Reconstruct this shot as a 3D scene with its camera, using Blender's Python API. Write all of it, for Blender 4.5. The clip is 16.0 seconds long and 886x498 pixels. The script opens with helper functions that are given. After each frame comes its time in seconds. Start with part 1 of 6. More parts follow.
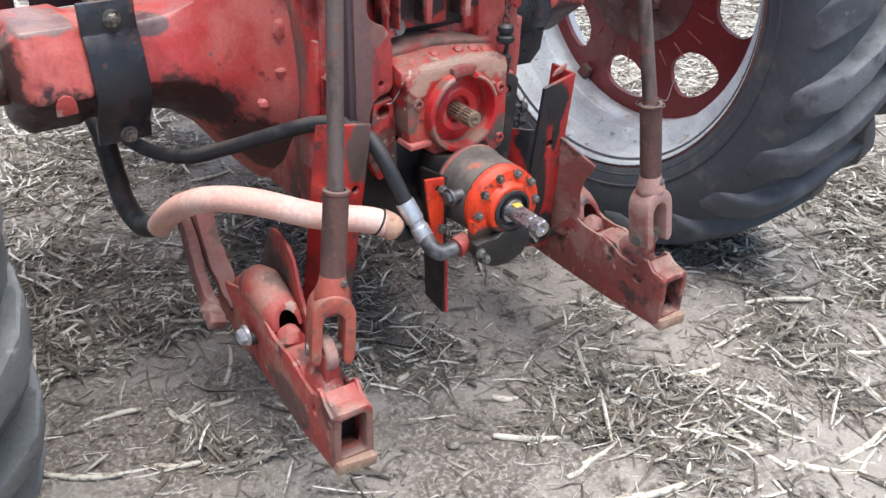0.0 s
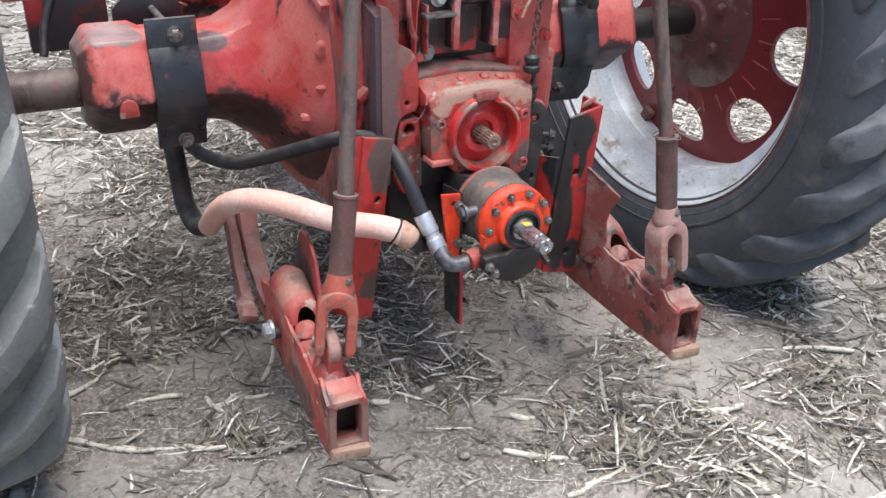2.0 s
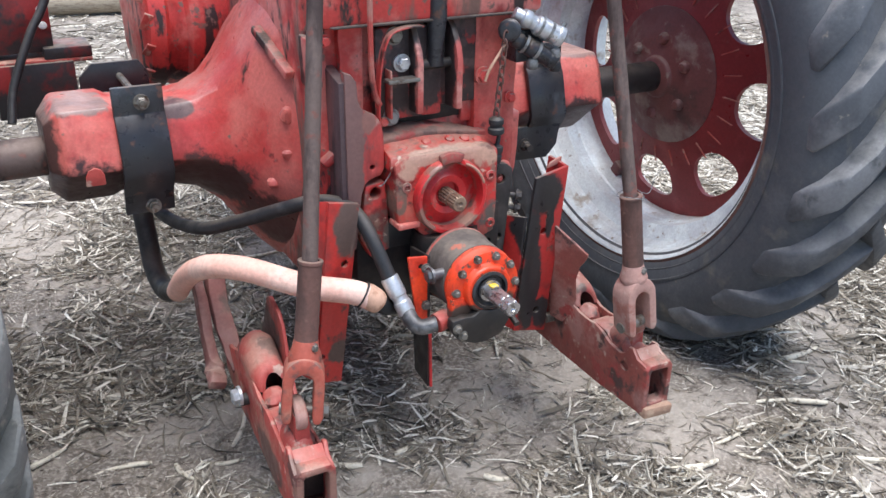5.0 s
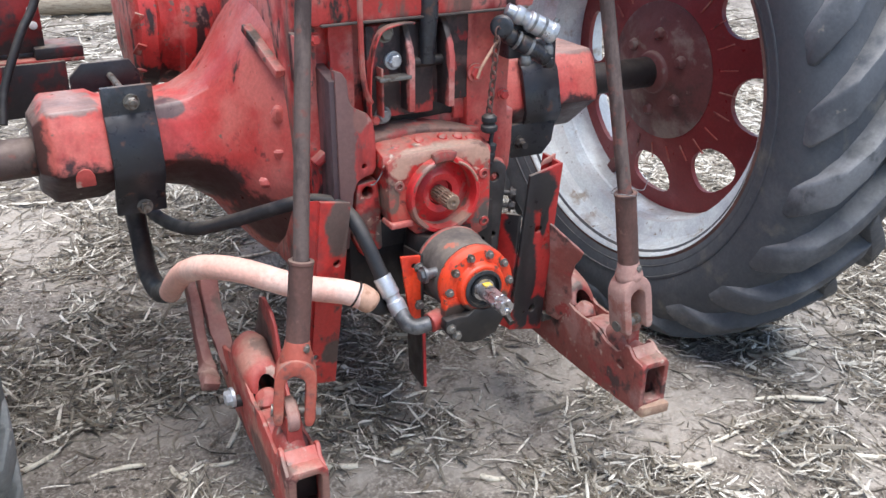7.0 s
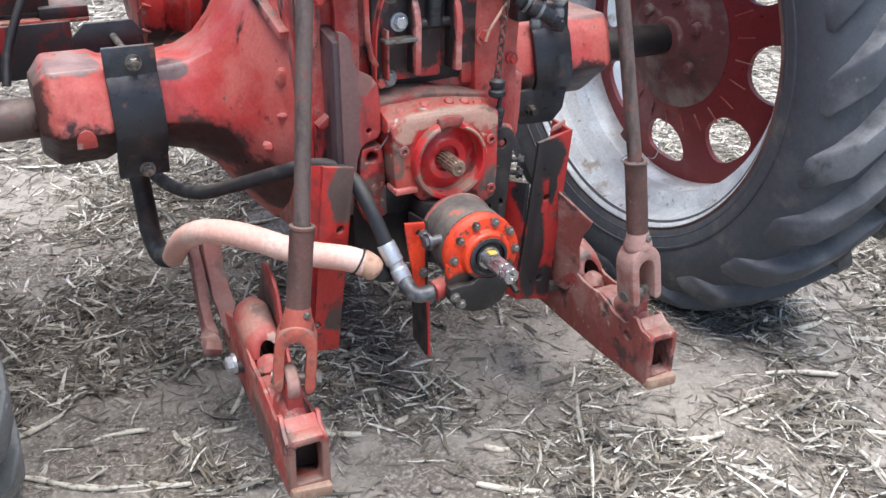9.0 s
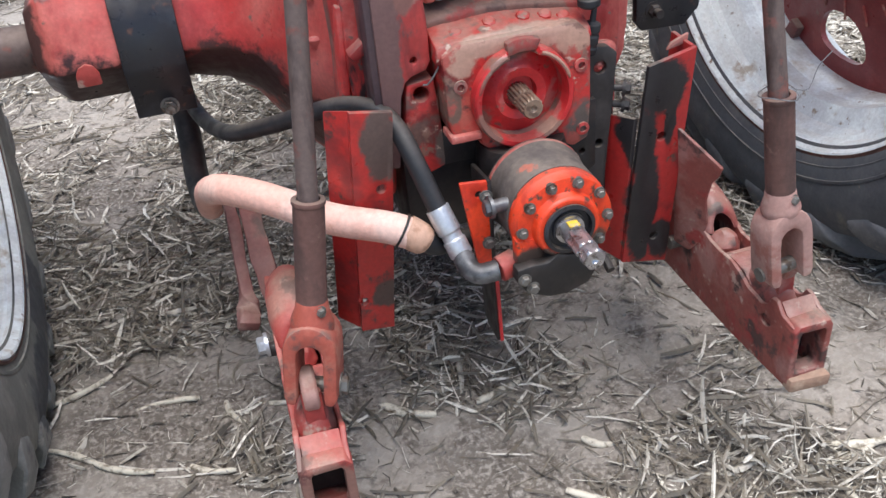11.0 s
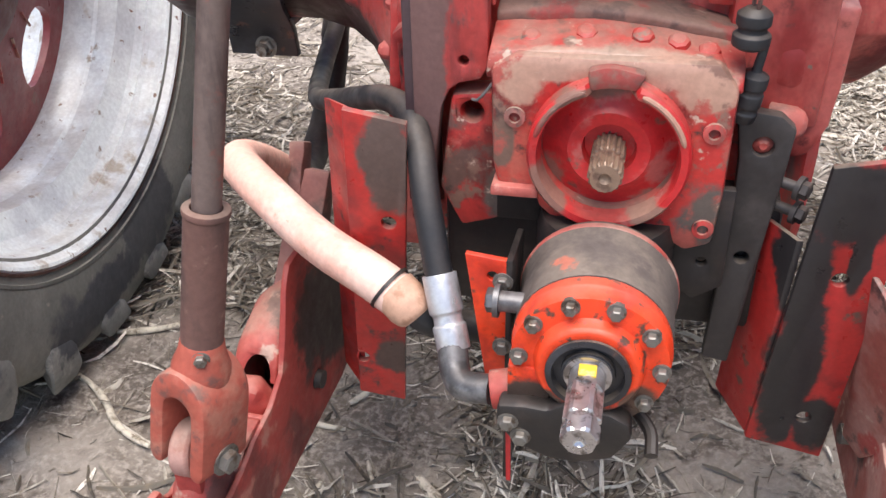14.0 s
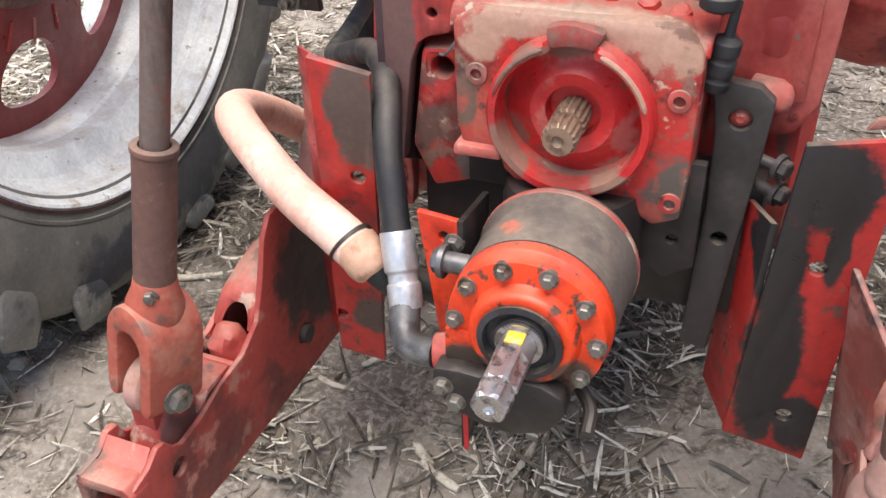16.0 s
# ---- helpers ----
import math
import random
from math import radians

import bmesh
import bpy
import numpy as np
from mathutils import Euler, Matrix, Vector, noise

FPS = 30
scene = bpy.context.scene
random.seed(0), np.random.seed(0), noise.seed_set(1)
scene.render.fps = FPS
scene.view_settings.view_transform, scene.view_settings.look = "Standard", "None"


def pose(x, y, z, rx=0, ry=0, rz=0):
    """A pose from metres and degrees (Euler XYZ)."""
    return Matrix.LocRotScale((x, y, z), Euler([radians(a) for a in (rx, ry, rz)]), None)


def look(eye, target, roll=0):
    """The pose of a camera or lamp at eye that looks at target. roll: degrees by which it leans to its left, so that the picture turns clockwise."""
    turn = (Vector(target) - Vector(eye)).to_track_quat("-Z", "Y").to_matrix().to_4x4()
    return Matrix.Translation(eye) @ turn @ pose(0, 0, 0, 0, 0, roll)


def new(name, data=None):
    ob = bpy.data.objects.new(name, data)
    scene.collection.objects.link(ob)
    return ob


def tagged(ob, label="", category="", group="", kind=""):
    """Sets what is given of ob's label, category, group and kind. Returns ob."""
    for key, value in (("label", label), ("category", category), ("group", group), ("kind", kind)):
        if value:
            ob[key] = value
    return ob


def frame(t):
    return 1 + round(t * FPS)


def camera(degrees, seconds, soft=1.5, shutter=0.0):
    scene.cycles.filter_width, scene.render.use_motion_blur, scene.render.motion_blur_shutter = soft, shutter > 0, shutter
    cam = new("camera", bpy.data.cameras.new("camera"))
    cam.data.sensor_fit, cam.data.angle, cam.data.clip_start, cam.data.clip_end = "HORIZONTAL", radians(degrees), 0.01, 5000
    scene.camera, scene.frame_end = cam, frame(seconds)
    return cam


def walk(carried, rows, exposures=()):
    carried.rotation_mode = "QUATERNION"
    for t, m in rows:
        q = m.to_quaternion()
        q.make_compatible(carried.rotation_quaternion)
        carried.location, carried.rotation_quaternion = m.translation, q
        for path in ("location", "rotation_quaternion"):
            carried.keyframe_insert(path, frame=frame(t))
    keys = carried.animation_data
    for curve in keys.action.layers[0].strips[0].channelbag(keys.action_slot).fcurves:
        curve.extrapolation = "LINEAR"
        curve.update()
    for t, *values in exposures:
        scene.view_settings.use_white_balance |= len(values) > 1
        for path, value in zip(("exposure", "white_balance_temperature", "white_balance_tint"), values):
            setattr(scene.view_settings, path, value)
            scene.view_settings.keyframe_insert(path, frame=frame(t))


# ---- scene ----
cam = camera(50.2, 16.0)
PATH = [
    (0, (-1.032, -1.827, 1.4), (-0.041, -0.407, 0.399), 1.0),
    (0.5, (-0.959, -1.915, 1.386), (-0.067, -0.411, 0.416), 0.8),
    (1, (-0.905, -2.008, 1.377), (-0.105, -0.434, 0.437), 0.9),
    (1.5, (-0.907, -2.048, 1.382), (-0.135, -0.45, 0.459), 0.9),
    (2, (-0.911, -2.049, 1.388), (-0.118, -0.456, 0.477), 1.1),
    (2.5, (-0.901, -2.046, 1.391), (-0.085, -0.457, 0.492), 1.1),
    (3, (-0.89, -2.046, 1.386), (-0.087, -0.45, 0.488), 0.7),
    (3.5, (-0.884, -2.048, 1.394), (-0.08, -0.439, 0.52), 0.7),
    (4, (-0.883, -2.052, 1.407), (-0.055, -0.432, 0.575), 1.0),
    (4.5, (-0.881, -2.052, 1.407), (-0.054, -0.429, 0.582), 0.8),
    (5, (-0.875, -2.054, 1.415), (-0.033, -0.435, 0.596), 0.5),
    (7.5, (-0.84, -2.044, 1.408), (-0.004, -0.425, 0.583), 0.0),
    (8, (-0.828, -2.039, 1.403), (0.008, -0.427, 0.565), 0.2),
    (8.5, (-0.825, -2.033, 1.393), (-0.008, -0.423, 0.532), 0.3),
    (9, (-0.819, -2.032, 1.391), (-0.023, -0.422, 0.51), 0.3),
    (9.2, (-0.815, -2.033, 1.39), (-0.027, -0.424, 0.501), 0.3),
    (11.3, (-0.417, -1.619, 1.315), (-0.068, 0.01, 0.208), -5.7),
    (11.5, (-0.391, -1.589, 1.312), (-0.068, 0.049, 0.21), -5.2),
    (12, (-0.266, -1.57, 1.261), (-0.125, 0.091, 0.155), -4.8),
    (12.5, (-0.162, -1.5, 1.241), (-0.152, 0.17, 0.139), -3.9),
    (13, (-0.1, -1.343, 1.205), (-0.152, 0.29, 0.051), -2.2),
    (13.5, (-0.086, -1.289, 1.168), (-0.196, 0.373, 0.063), -0.8),
    (14, (0.022, -1.275, 1.15), (-0.352, 0.355, 0.055), -1.5),
    (14.5, (0.107, -1.24, 1.125), (-0.474, 0.315, 0.01), -1.7),
    (15, (0.142, -1.243, 1.101), (-0.517, 0.286, -0.008), -2.2),
    (15.5, (0.162, -1.223, 1.107), (-0.474, 0.302, -0.02), -2.3),
    (16, (0.181, -1.223, 1.113), (-0.424, 0.318, -0.008), -1.9),
]
walk(cam, [(t, look(eye, target, roll)) for t, eye, target, roll in PATH], [(0, 0.83, 6300, 11), (9, 0.9, 6250, 11), (11.3, 0.66, 6350, 12), (13, 0.74, 6500, 14), (13.6, 0.96, 6850, 15), (14.2, 1.06, 6900, 16), (16, 1.06, 7100, 14)])

# ---- light ----
world = bpy.data.worlds.new("sky")
scene.world = world
world.use_nodes = True
wn = world.node_tree.nodes
sky = wn.new("ShaderNodeTexSky")
sky.sky_type = "NISHITA"
sky.sun_disc = False
SUN_EL, SUN_AZ = radians(80), radians(182)
sky.sun_elevation, sky.sun_rotation = SUN_EL, SUN_AZ
sky.air_density, sky.dust_density, sky.ozone_density = 1.0, 0.6, 1.0
world.node_tree.links.new(sky.outputs[0], wn["Background"].inputs[0])
wn["Background"].inputs[1].default_value = 0.11
sun = new("sun", bpy.data.lights.new("sun", "SUN"))
sun.data.energy, sun.data.angle, sun.data.color = 3.5, radians(55), (1.0, 0.985, 0.965)
sun_way = Vector((math.sin(SUN_AZ) * math.cos(SUN_EL), math.cos(SUN_AZ) * math.cos(SUN_EL), math.sin(SUN_EL)))
sun.matrix_world = look(sun_way * 20, (0, 0, 0))


# ---- materials ----
def nodes_of(name):
    m = bpy.data.materials.new(name)
    m.use_nodes = True
    t = m.node_tree
    return m, t, t.nodes["Principled BSDF"]


def noise_fac(t, scale, lo, hi, detail=6.0, rough=0.6, stretch=None, shift=0.0):
    """A 0..1 mask from world-space noise, rising from lo to hi."""
    geo = t.nodes.new("ShaderNodeNewGeometry")
    source = geo.outputs["Position"]
    mp = t.nodes.new("ShaderNodeMapping")
    mp.inputs["Scale"].default_value = stretch or (1, 1, 1)
    mp.inputs["Location"].default_value = (shift, shift * 0.7, shift * 1.3)
    t.links.new(source, mp.inputs[0])
    n = t.nodes.new("ShaderNodeTexNoise")
    n.inputs["Scale"].default_value, n.inputs["Detail"].default_value = scale, detail
    n.inputs["Roughness"].default_value = rough
    t.links.new(mp.outputs[0], n.inputs["Vector"])
    r = t.nodes.new("ShaderNodeMapRange")
    r.interpolation_type = "SMOOTHSTEP"
    r.inputs["From Min"].default_value, r.inputs["From Max"].default_value = lo, hi
    t.links.new(n.outputs["Fac"], r.inputs["Value"])
    return r.outputs[0]


def mixed(t, fac, a, b):
    m = t.nodes.new("ShaderNodeMix")
    m.data_type = "RGBA"
    for key, v in ((0, fac), (6, a), (7, b)):
        if isinstance(v, (tuple, float, int)):
            m.inputs[key].default_value = (*v, 1) if isinstance(v, tuple) else v
        else:
            t.links.new(v, m.inputs[key])
    return m.outputs[2]


def times(t, a, b, op="MULTIPLY"):
    m = t.nodes.new("ShaderNodeMath")
    m.operation = op
    for key, v in ((0, a), (1, b)):
        if isinstance(v, (float, int)):
            m.inputs[key].default_value = v
        else:
            t.links.new(v, m.inputs[key])
    m.use_clamp = True
    return m.outputs[0]


def upward(t, lo=0.35, hi=0.95):
    """Mask of faces that look up, where dust settles."""
    geo = t.nodes.new("ShaderNodeNewGeometry")
    s = t.nodes.new("ShaderNodeSeparateXYZ")
    t.links.new(geo.outputs["Normal"], s.inputs[0])
    r = t.nodes.new("ShaderNodeMapRange")
    r.inputs["From Min"].default_value, r.inputs["From Max"].default_value = lo, hi
    t.links.new(s.outputs["Z"], r.inputs["Value"])
    return r.outputs[0]


def bumped(t, bsdf, scale, strength, dist=0.002, detail=8.0):
    geo = t.nodes.new("ShaderNodeNewGeometry")
    n = t.nodes.new("ShaderNodeTexNoise")
    n.inputs["Scale"].default_value, n.inputs["Detail"].default_value = scale, detail
    t.links.new(geo.outputs["Position"], n.inputs["Vector"])
    b = t.nodes.new("ShaderNodeBump")
    b.inputs["Strength"].default_value, b.inputs["Distance"].default_value = strength, dist
    t.links.new(n.outputs["Fac"], b.inputs["Height"])
    t.links.new(b.outputs[0], bsdf.inputs["Normal"])


def stain_fac(t, centre, radii):
    """A ragged-edged stain round one spot."""
    geo = t.nodes.new("ShaderNodeNewGeometry")
    away = t.nodes.new("ShaderNodeVectorMath")
    away.operation = "SUBTRACT"
    away.inputs[1].default_value = centre
    t.links.new(geo.outputs["Position"], away.inputs[0])
    scaled = t.nodes.new("ShaderNodeVectorMath")
    scaled.operation = "DIVIDE"
    scaled.inputs[1].default_value = radii
    t.links.new(away.outputs[0], scaled.inputs[0])
    size = t.nodes.new("ShaderNodeVectorMath")
    size.operation = "LENGTH"
    t.links.new(scaled.outputs[0], size.inputs[0])
    ragged = t.nodes.new("ShaderNodeMath")
    ragged.operation = "MULTIPLY_ADD"
    ragged.inputs[1].default_value = 0.42
    t.links.new(noise_fac(t, 20, 0.3, 0.7, detail=9.0, rough=0.65, shift=21.0), ragged.inputs[0])
    t.links.new(size.outputs["Value"], ragged.inputs[2])
    r = t.nodes.new("ShaderNodeMapRange")
    r.interpolation_type = "SMOOTHSTEP"
    r.inputs["From Min"].default_value, r.inputs["From Max"].default_value = 1.3, 1.02
    t.links.new(ragged.outputs[0], r.inputs["Value"])
    return r.outputs[0]


DUST = (0.36, 0.29, 0.22)


def worn(name, base, patches, rough=0.5, metal=0.0, dust=0.5, bump=0.25, dust_colour=DUST, bump_scale=60, stains=(), over=()):
    """Paint, metal or rubber with worn patches (colour, scale, lo, hi[, stretch]), single stains
    (colour, centre, radii), patches over the stains, dust on faces that look up and fine relief."""
    m, t, bsdf = nodes_of(name)
    col = base
    for k, (c, scale, lo, hi, *st) in enumerate(patches):
        col = mixed(t, noise_fac(t, scale, lo, hi, stretch=st[0] if st else None, shift=3.1 * k), col, c)
    for c, centre, radii in stains:
        col = mixed(t, stain_fac(t, centre, radii), col, c)
    for k, (c, scale, lo, hi) in enumerate(over):
        col = mixed(t, noise_fac(t, scale, lo, hi, shift=31.0 + 3.1 * k), col, c)
    if dust > 0:
        mask = times(t, times(t, upward(t), noise_fac(t, 14, 0.3, 0.62, shift=9.0)), dust)
        col = mixed(t, mask, col, dust_colour)
    fine = noise_fac(t, 130, 0.25, 0.8, detail=4)
    shade = mixed(t, fine, (0.86, 0.86, 0.86), (1.08, 1.08, 1.08))
    mul = t.nodes.new("ShaderNodeMix")
    mul.data_type, mul.blend_type = "RGBA", "MULTIPLY"
    mul.inputs[0].default_value = 1.0
    if isinstance(col, tuple):
        mul.inputs[6].default_value = (*col, 1)
    else:
        t.links.new(col, mul.inputs[6])
    t.links.new(shade, mul.inputs[7])
    t.links.new(mul.outputs[2], bsdf.inputs["Base Color"])
    r = t.nodes.new("ShaderNodeMapRange")
    r.inputs["To Min"].default_value, r.inputs["To Max"].default_value = rough - 0.12, min(rough + 0.2, 1)
    t.links.new(noise_fac(t, 35, 0.2, 0.8, shift=5.0), r.inputs["Value"])
    t.links.new(r.outputs[0], bsdf.inputs["Roughness"])
    bsdf.inputs["Metallic"].default_value = metal
    bumped(t, bsdf, bump_scale, bump)
    return m


GRIME = (0.055, 0.035, 0.03)
# Low stains on the axle housings: oily grime plus shade painted onto down-facing facets.
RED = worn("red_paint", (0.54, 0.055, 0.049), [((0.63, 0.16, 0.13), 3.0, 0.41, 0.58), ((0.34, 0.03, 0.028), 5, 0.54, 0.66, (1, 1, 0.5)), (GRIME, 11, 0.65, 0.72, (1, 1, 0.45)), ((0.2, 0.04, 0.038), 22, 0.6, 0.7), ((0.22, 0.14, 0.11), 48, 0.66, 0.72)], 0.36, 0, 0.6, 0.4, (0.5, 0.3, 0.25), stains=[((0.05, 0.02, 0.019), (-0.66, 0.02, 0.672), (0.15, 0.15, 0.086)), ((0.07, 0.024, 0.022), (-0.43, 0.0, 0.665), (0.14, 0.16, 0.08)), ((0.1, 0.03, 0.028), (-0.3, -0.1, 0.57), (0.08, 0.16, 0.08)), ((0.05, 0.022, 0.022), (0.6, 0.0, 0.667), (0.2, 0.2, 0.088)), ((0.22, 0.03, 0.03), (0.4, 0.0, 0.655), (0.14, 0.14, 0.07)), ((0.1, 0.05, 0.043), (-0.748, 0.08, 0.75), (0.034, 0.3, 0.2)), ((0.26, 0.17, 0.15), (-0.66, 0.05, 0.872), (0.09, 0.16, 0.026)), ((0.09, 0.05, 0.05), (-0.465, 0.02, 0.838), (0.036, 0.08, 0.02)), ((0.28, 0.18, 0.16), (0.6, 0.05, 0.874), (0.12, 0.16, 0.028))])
GRIMY_RED = worn("grimy_red_paint", (0.56, 0.055, 0.048), [((0.62, 0.2, 0.17), 6, 0.47, 0.6), ((0.3, 0.026, 0.026), 8, 0.52, 0.64, (1, 1, 0.6)), ((0.2, 0.11, 0.09), 9, 0.55, 0.64, (1, 1, 0.22)), ((0.04, 0.024, 0.024), 13, 0.555, 0.61, (1, 1, 0.4)), ((0.2, 0.12, 0.1), 40, 0.6, 0.67)], 0.4, 0, 0.7, 0.6, bump_scale=32)
DUSTY_RED = worn("dusty_red_paint", (0.42, 0.06, 0.048), [((0.44, 0.19, 0.15), 9, 0.45, 0.6), ((0.13, 0.045, 0.04), 14, 0.53, 0.62), ((0.48, 0.33, 0.26), 22, 0.57, 0.67)], 0.55, 0, 0.5, 0.55)
RUSTY_LINK = worn("rusty_brown_red_paint", (0.27, 0.07, 0.055), [((0.36, 0.17, 0.145), 7, 0.48, 0.62), ((0.34, 0.05, 0.045), 12, 0.54, 0.64), ((0.08, 0.04, 0.036), 17, 0.54, 0.64), ((0.45, 0.3, 0.24), 28, 0.6, 0.68)], 0.5, 0, 0.5, 0.55)
BARE = (0.026, 0.023, 0.024)
HANGER_RED = worn("half_stripped_red_paint", (0.43, 0.027, 0.024), [((0.24, 0.022, 0.022), 9, 0.5, 0.62), ((0.12, 0.07, 0.055), 30, 0.6, 0.68)], 0.35, 0, 0.6, 0.3, stains=[(BARE, (0.235, -0.39, 0.665), (0.056, 0.2, 0.058)), (BARE, (0.215, -0.38, 0.57), (0.026, 0.2, 0.07)), (BARE, (0.262, -0.38, 0.59), (0.012, 0.2, 0.05)), (BARE, (0.222, -0.37, 0.42), (0.03, 0.2, 0.14)), (BARE, (0.262, -0.37, 0.35), (0.03, 0.2, 0.05)), (BARE, (0.2, -0.36, 0.6), (0.02, 0.2, 0.06))])
HANGER_BROWN = worn("brown_stained_red_paint", (0.52, 0.034, 0.028), [((0.28, 0.03, 0.028), 8, 0.5, 0.62), ((0.1, 0.04, 0.035), 20, 0.58, 0.66)], 0.36, 0, 0.6, 0.3, stains=[((0.13, 0.085, 0.072), (-0.235, -0.405, 0.67), (0.032, 0.06, 0.075)), ((0.1, 0.06, 0.05), (-0.25, -0.36, 0.37), (0.03, 0.06, 0.03))])
DARK_BROWN = worn("dark_greasy_steel", (0.038, 0.033, 0.032), [((0.075, 0.064, 0.06), 9, 0.46, 0.64), ((0.03, 0.026, 0.026), 16, 0.55, 0.68)], 0.5, 0, 0.3, 0.3)
DUST_LEDGE = worn("dust_on_red", (0.25, 0.13, 0.1), [((0.36, 0.065, 0.055), 16, 0.5, 0.6), ((0.13, 0.075, 0.062), 22, 0.52, 0.64), ((0.38, 0.26, 0.2), 30, 0.6, 0.7)], 0.7, 0, 0.2, 0.6)
CAST_RED = worn("dirty_red_casting", (0.58, 0.04, 0.034), [((0.52, 0.12, 0.085), 9, 0.52, 0.66), ((0.2, 0.018, 0.018), 10, 0.48, 0.62), ((0.15, 0.08, 0.065), 16, 0.53, 0.63), ((0.09, 0.05, 0.043), 30, 0.57, 0.66)], 0.4, 0, 0.6, 0.6, bump_scale=28, stains=[((0.16, 0.12, 0.1), (-0.11, -0.4, 0.61), (0.03, 0.08, 0.05)), ((0.13, 0.105, 0.09), (0.1, -0.4, 0.61), (0.035, 0.08, 0.06)), ((0.2, 0.12, 0.09), (-0.115, -0.4, 0.7), (0.016, 0.08, 0.03)), ((0.53, 0.31, 0.23), (-0.005, -0.4, 0.792), (0.14, 0.03, 0.022)), ((0.5, 0.29, 0.21), (-0.098, -0.4, 0.77), (0.026, 0.03, 0.024)), ((0.5, 0.29, 0.21), (0.088, -0.4, 0.772), (0.03, 0.03, 0.022))], over=[((0.46, 0.1, 0.078), 16, 0.53, 0.6), ((0.26, 0.14, 0.105), 27, 0.56, 0.64), ((0.62, 0.44, 0.34), 38, 0.62, 0.68)])
BROWN_RED = worn("rust_brown_red_paint", (0.5, 0.06, 0.052), [((0.26, 0.04, 0.038), 9, 0.5, 0.62, (1.6, 1, 0.4)), ((0.12, 0.075, 0.07), 16, 0.58, 0.66, (1, 1, 0.4)), ((0.4, 0.22, 0.18), 30, 0.6, 0.7)], 0.5, 0, 0.4, 0.5, stains=[((0.19, 0.1, 0.09), (-0.2, -0.36, 0.82), (0.024, 0.2, 0.3)), ((0.24, 0.11, 0.09), (-0.165, -0.36, 0.875), (0.016, 0.2, 0.03))])
DUST_BAND = worn("tan_mud_band", (0.5, 0.28, 0.2), [((0.45, 0.1, 0.075), 10, 0.5, 0.6), ((0.58, 0.4, 0.3), 18, 0.52, 0.64), ((0.25, 0.14, 0.1), 26, 0.56, 0.66)], 0.75, 0, 0.4, 0.6)
# Black for oily steel and for blocks that stand for shade in gaps.
BLACK_OIL_AND_SHADE = worn("black_oily_dirt_and_shade", (0.018, 0.015, 0.015), [((0.04, 0.028, 0.025), 18, 0.5, 0.68)], 0.45, 0, 0.1, 0.5)
ORANGE = worn("orange_paint", (0.84, 0.062, 0.016), [((0.6, 0.036, 0.014), 20, 0.48, 0.64), ((0.09, 0.05, 0.035), 38, 0.55, 0.62)], 0.35, 0, 0.25, 0.15, stains=[((0.07, 0.045, 0.035), (-0.05, -0.57, 0.5), (0.045, 0.08, 0.035)), ((0.12, 0.06, 0.04), (0.05, -0.59, 0.515), (0.022, 0.06, 0.03)), ((0.06, 0.035, 0.028), (0.0, -0.565, 0.487), (0.07, 0.05, 0.03))])
GREY_DIRT = worn("oily_dust", (0.1, 0.08, 0.07), [((0.5, 0.07, 0.03), 14, 0.61, 0.66), ((0.065, 0.05, 0.044), 9, 0.5, 0.62), ((0.15, 0.12, 0.1), 24, 0.55, 0.68)], 0.75, 0, 0.4, 0.5)
OIL = worn("oil_film", (0.02, 0.017, 0.016), [((0.045, 0.034, 0.03), 20, 0.52, 0.7)], 0.42, 0, 0.08, 0.35)
BLACK = worn("black_paint", (0.022, 0.022, 0.026), [((0.06, 0.065, 0.075), 8, 0.48, 0.66), ((0.11, 0.055, 0.04), 24, 0.6, 0.68)], 0.32, 0, 0.45, 0.25)
RUST = worn("rusty_steel", (0.17, 0.085, 0.068), [((0.11, 0.06, 0.05), 20, 0.45, 0.62, (1, 1, 0.3)), ((0.3, 0.17, 0.13), 35, 0.6, 0.72)], 0.72, 0.1, 0.3, 0.35)
BAR_STEEL = worn("dark_bar_steel", (0.17, 0.122, 0.106), [((0.075, 0.05, 0.045), 20, 0.45, 0.62, (1, 1, 0.2)), ((0.24, 0.1, 0.08), 30, 0.56, 0.68)], 0.6, 0.3, 0.2, 0.3)
STEEL = worn("bright_steel", (0.55, 0.53, 0.53), [((0.24, 0.22, 0.21), 70, 0.5, 0.62), ((0.16, 0.12, 0.1), 50, 0.64, 0.7)], 0.3, 0.85, 0.1, 0.15)
OLD_SPLINE = worn("brown_steel", (0.34, 0.24, 0.17), [((0.18, 0.12, 0.09), 60, 0.5, 0.65)], 0.5, 0.5, 0.2, 0.2)
ZINC = worn("zinc", (0.6, 0.62, 0.64), [((0.45, 0.46, 0.47), 40, 0.5, 0.65)], 0.35, 0.6, 0.1, 0.1)
BOLT = worn("bolt_steel", (0.22, 0.21, 0.19), [((0.1, 0.07, 0.05), 60, 0.5, 0.65)], 0.45, 0.6, 0.3, 0.2)
SILVER = worn("silver_rim_paint", (0.83, 0.89, 0.89), [((0.62, 0.66, 0.69), 5, 0.46, 0.64), ((0.45, 0.4, 0.33), 12, 0.58, 0.7), ((0.3, 0.25, 0.2), 24, 0.63, 0.7), ((0.22, 0.13, 0.09), 45, 0.67, 0.71)], 0.42, 0.0, 0.45, 0.12)
MAROON = worn("maroon_paint", (0.22, 0.026, 0.028), [((0.3, 0.055, 0.052), 7, 0.5, 0.66), ((0.2, 0.09, 0.07), 13, 0.62, 0.72)], 0.36, 0, 0.4, 0.2)
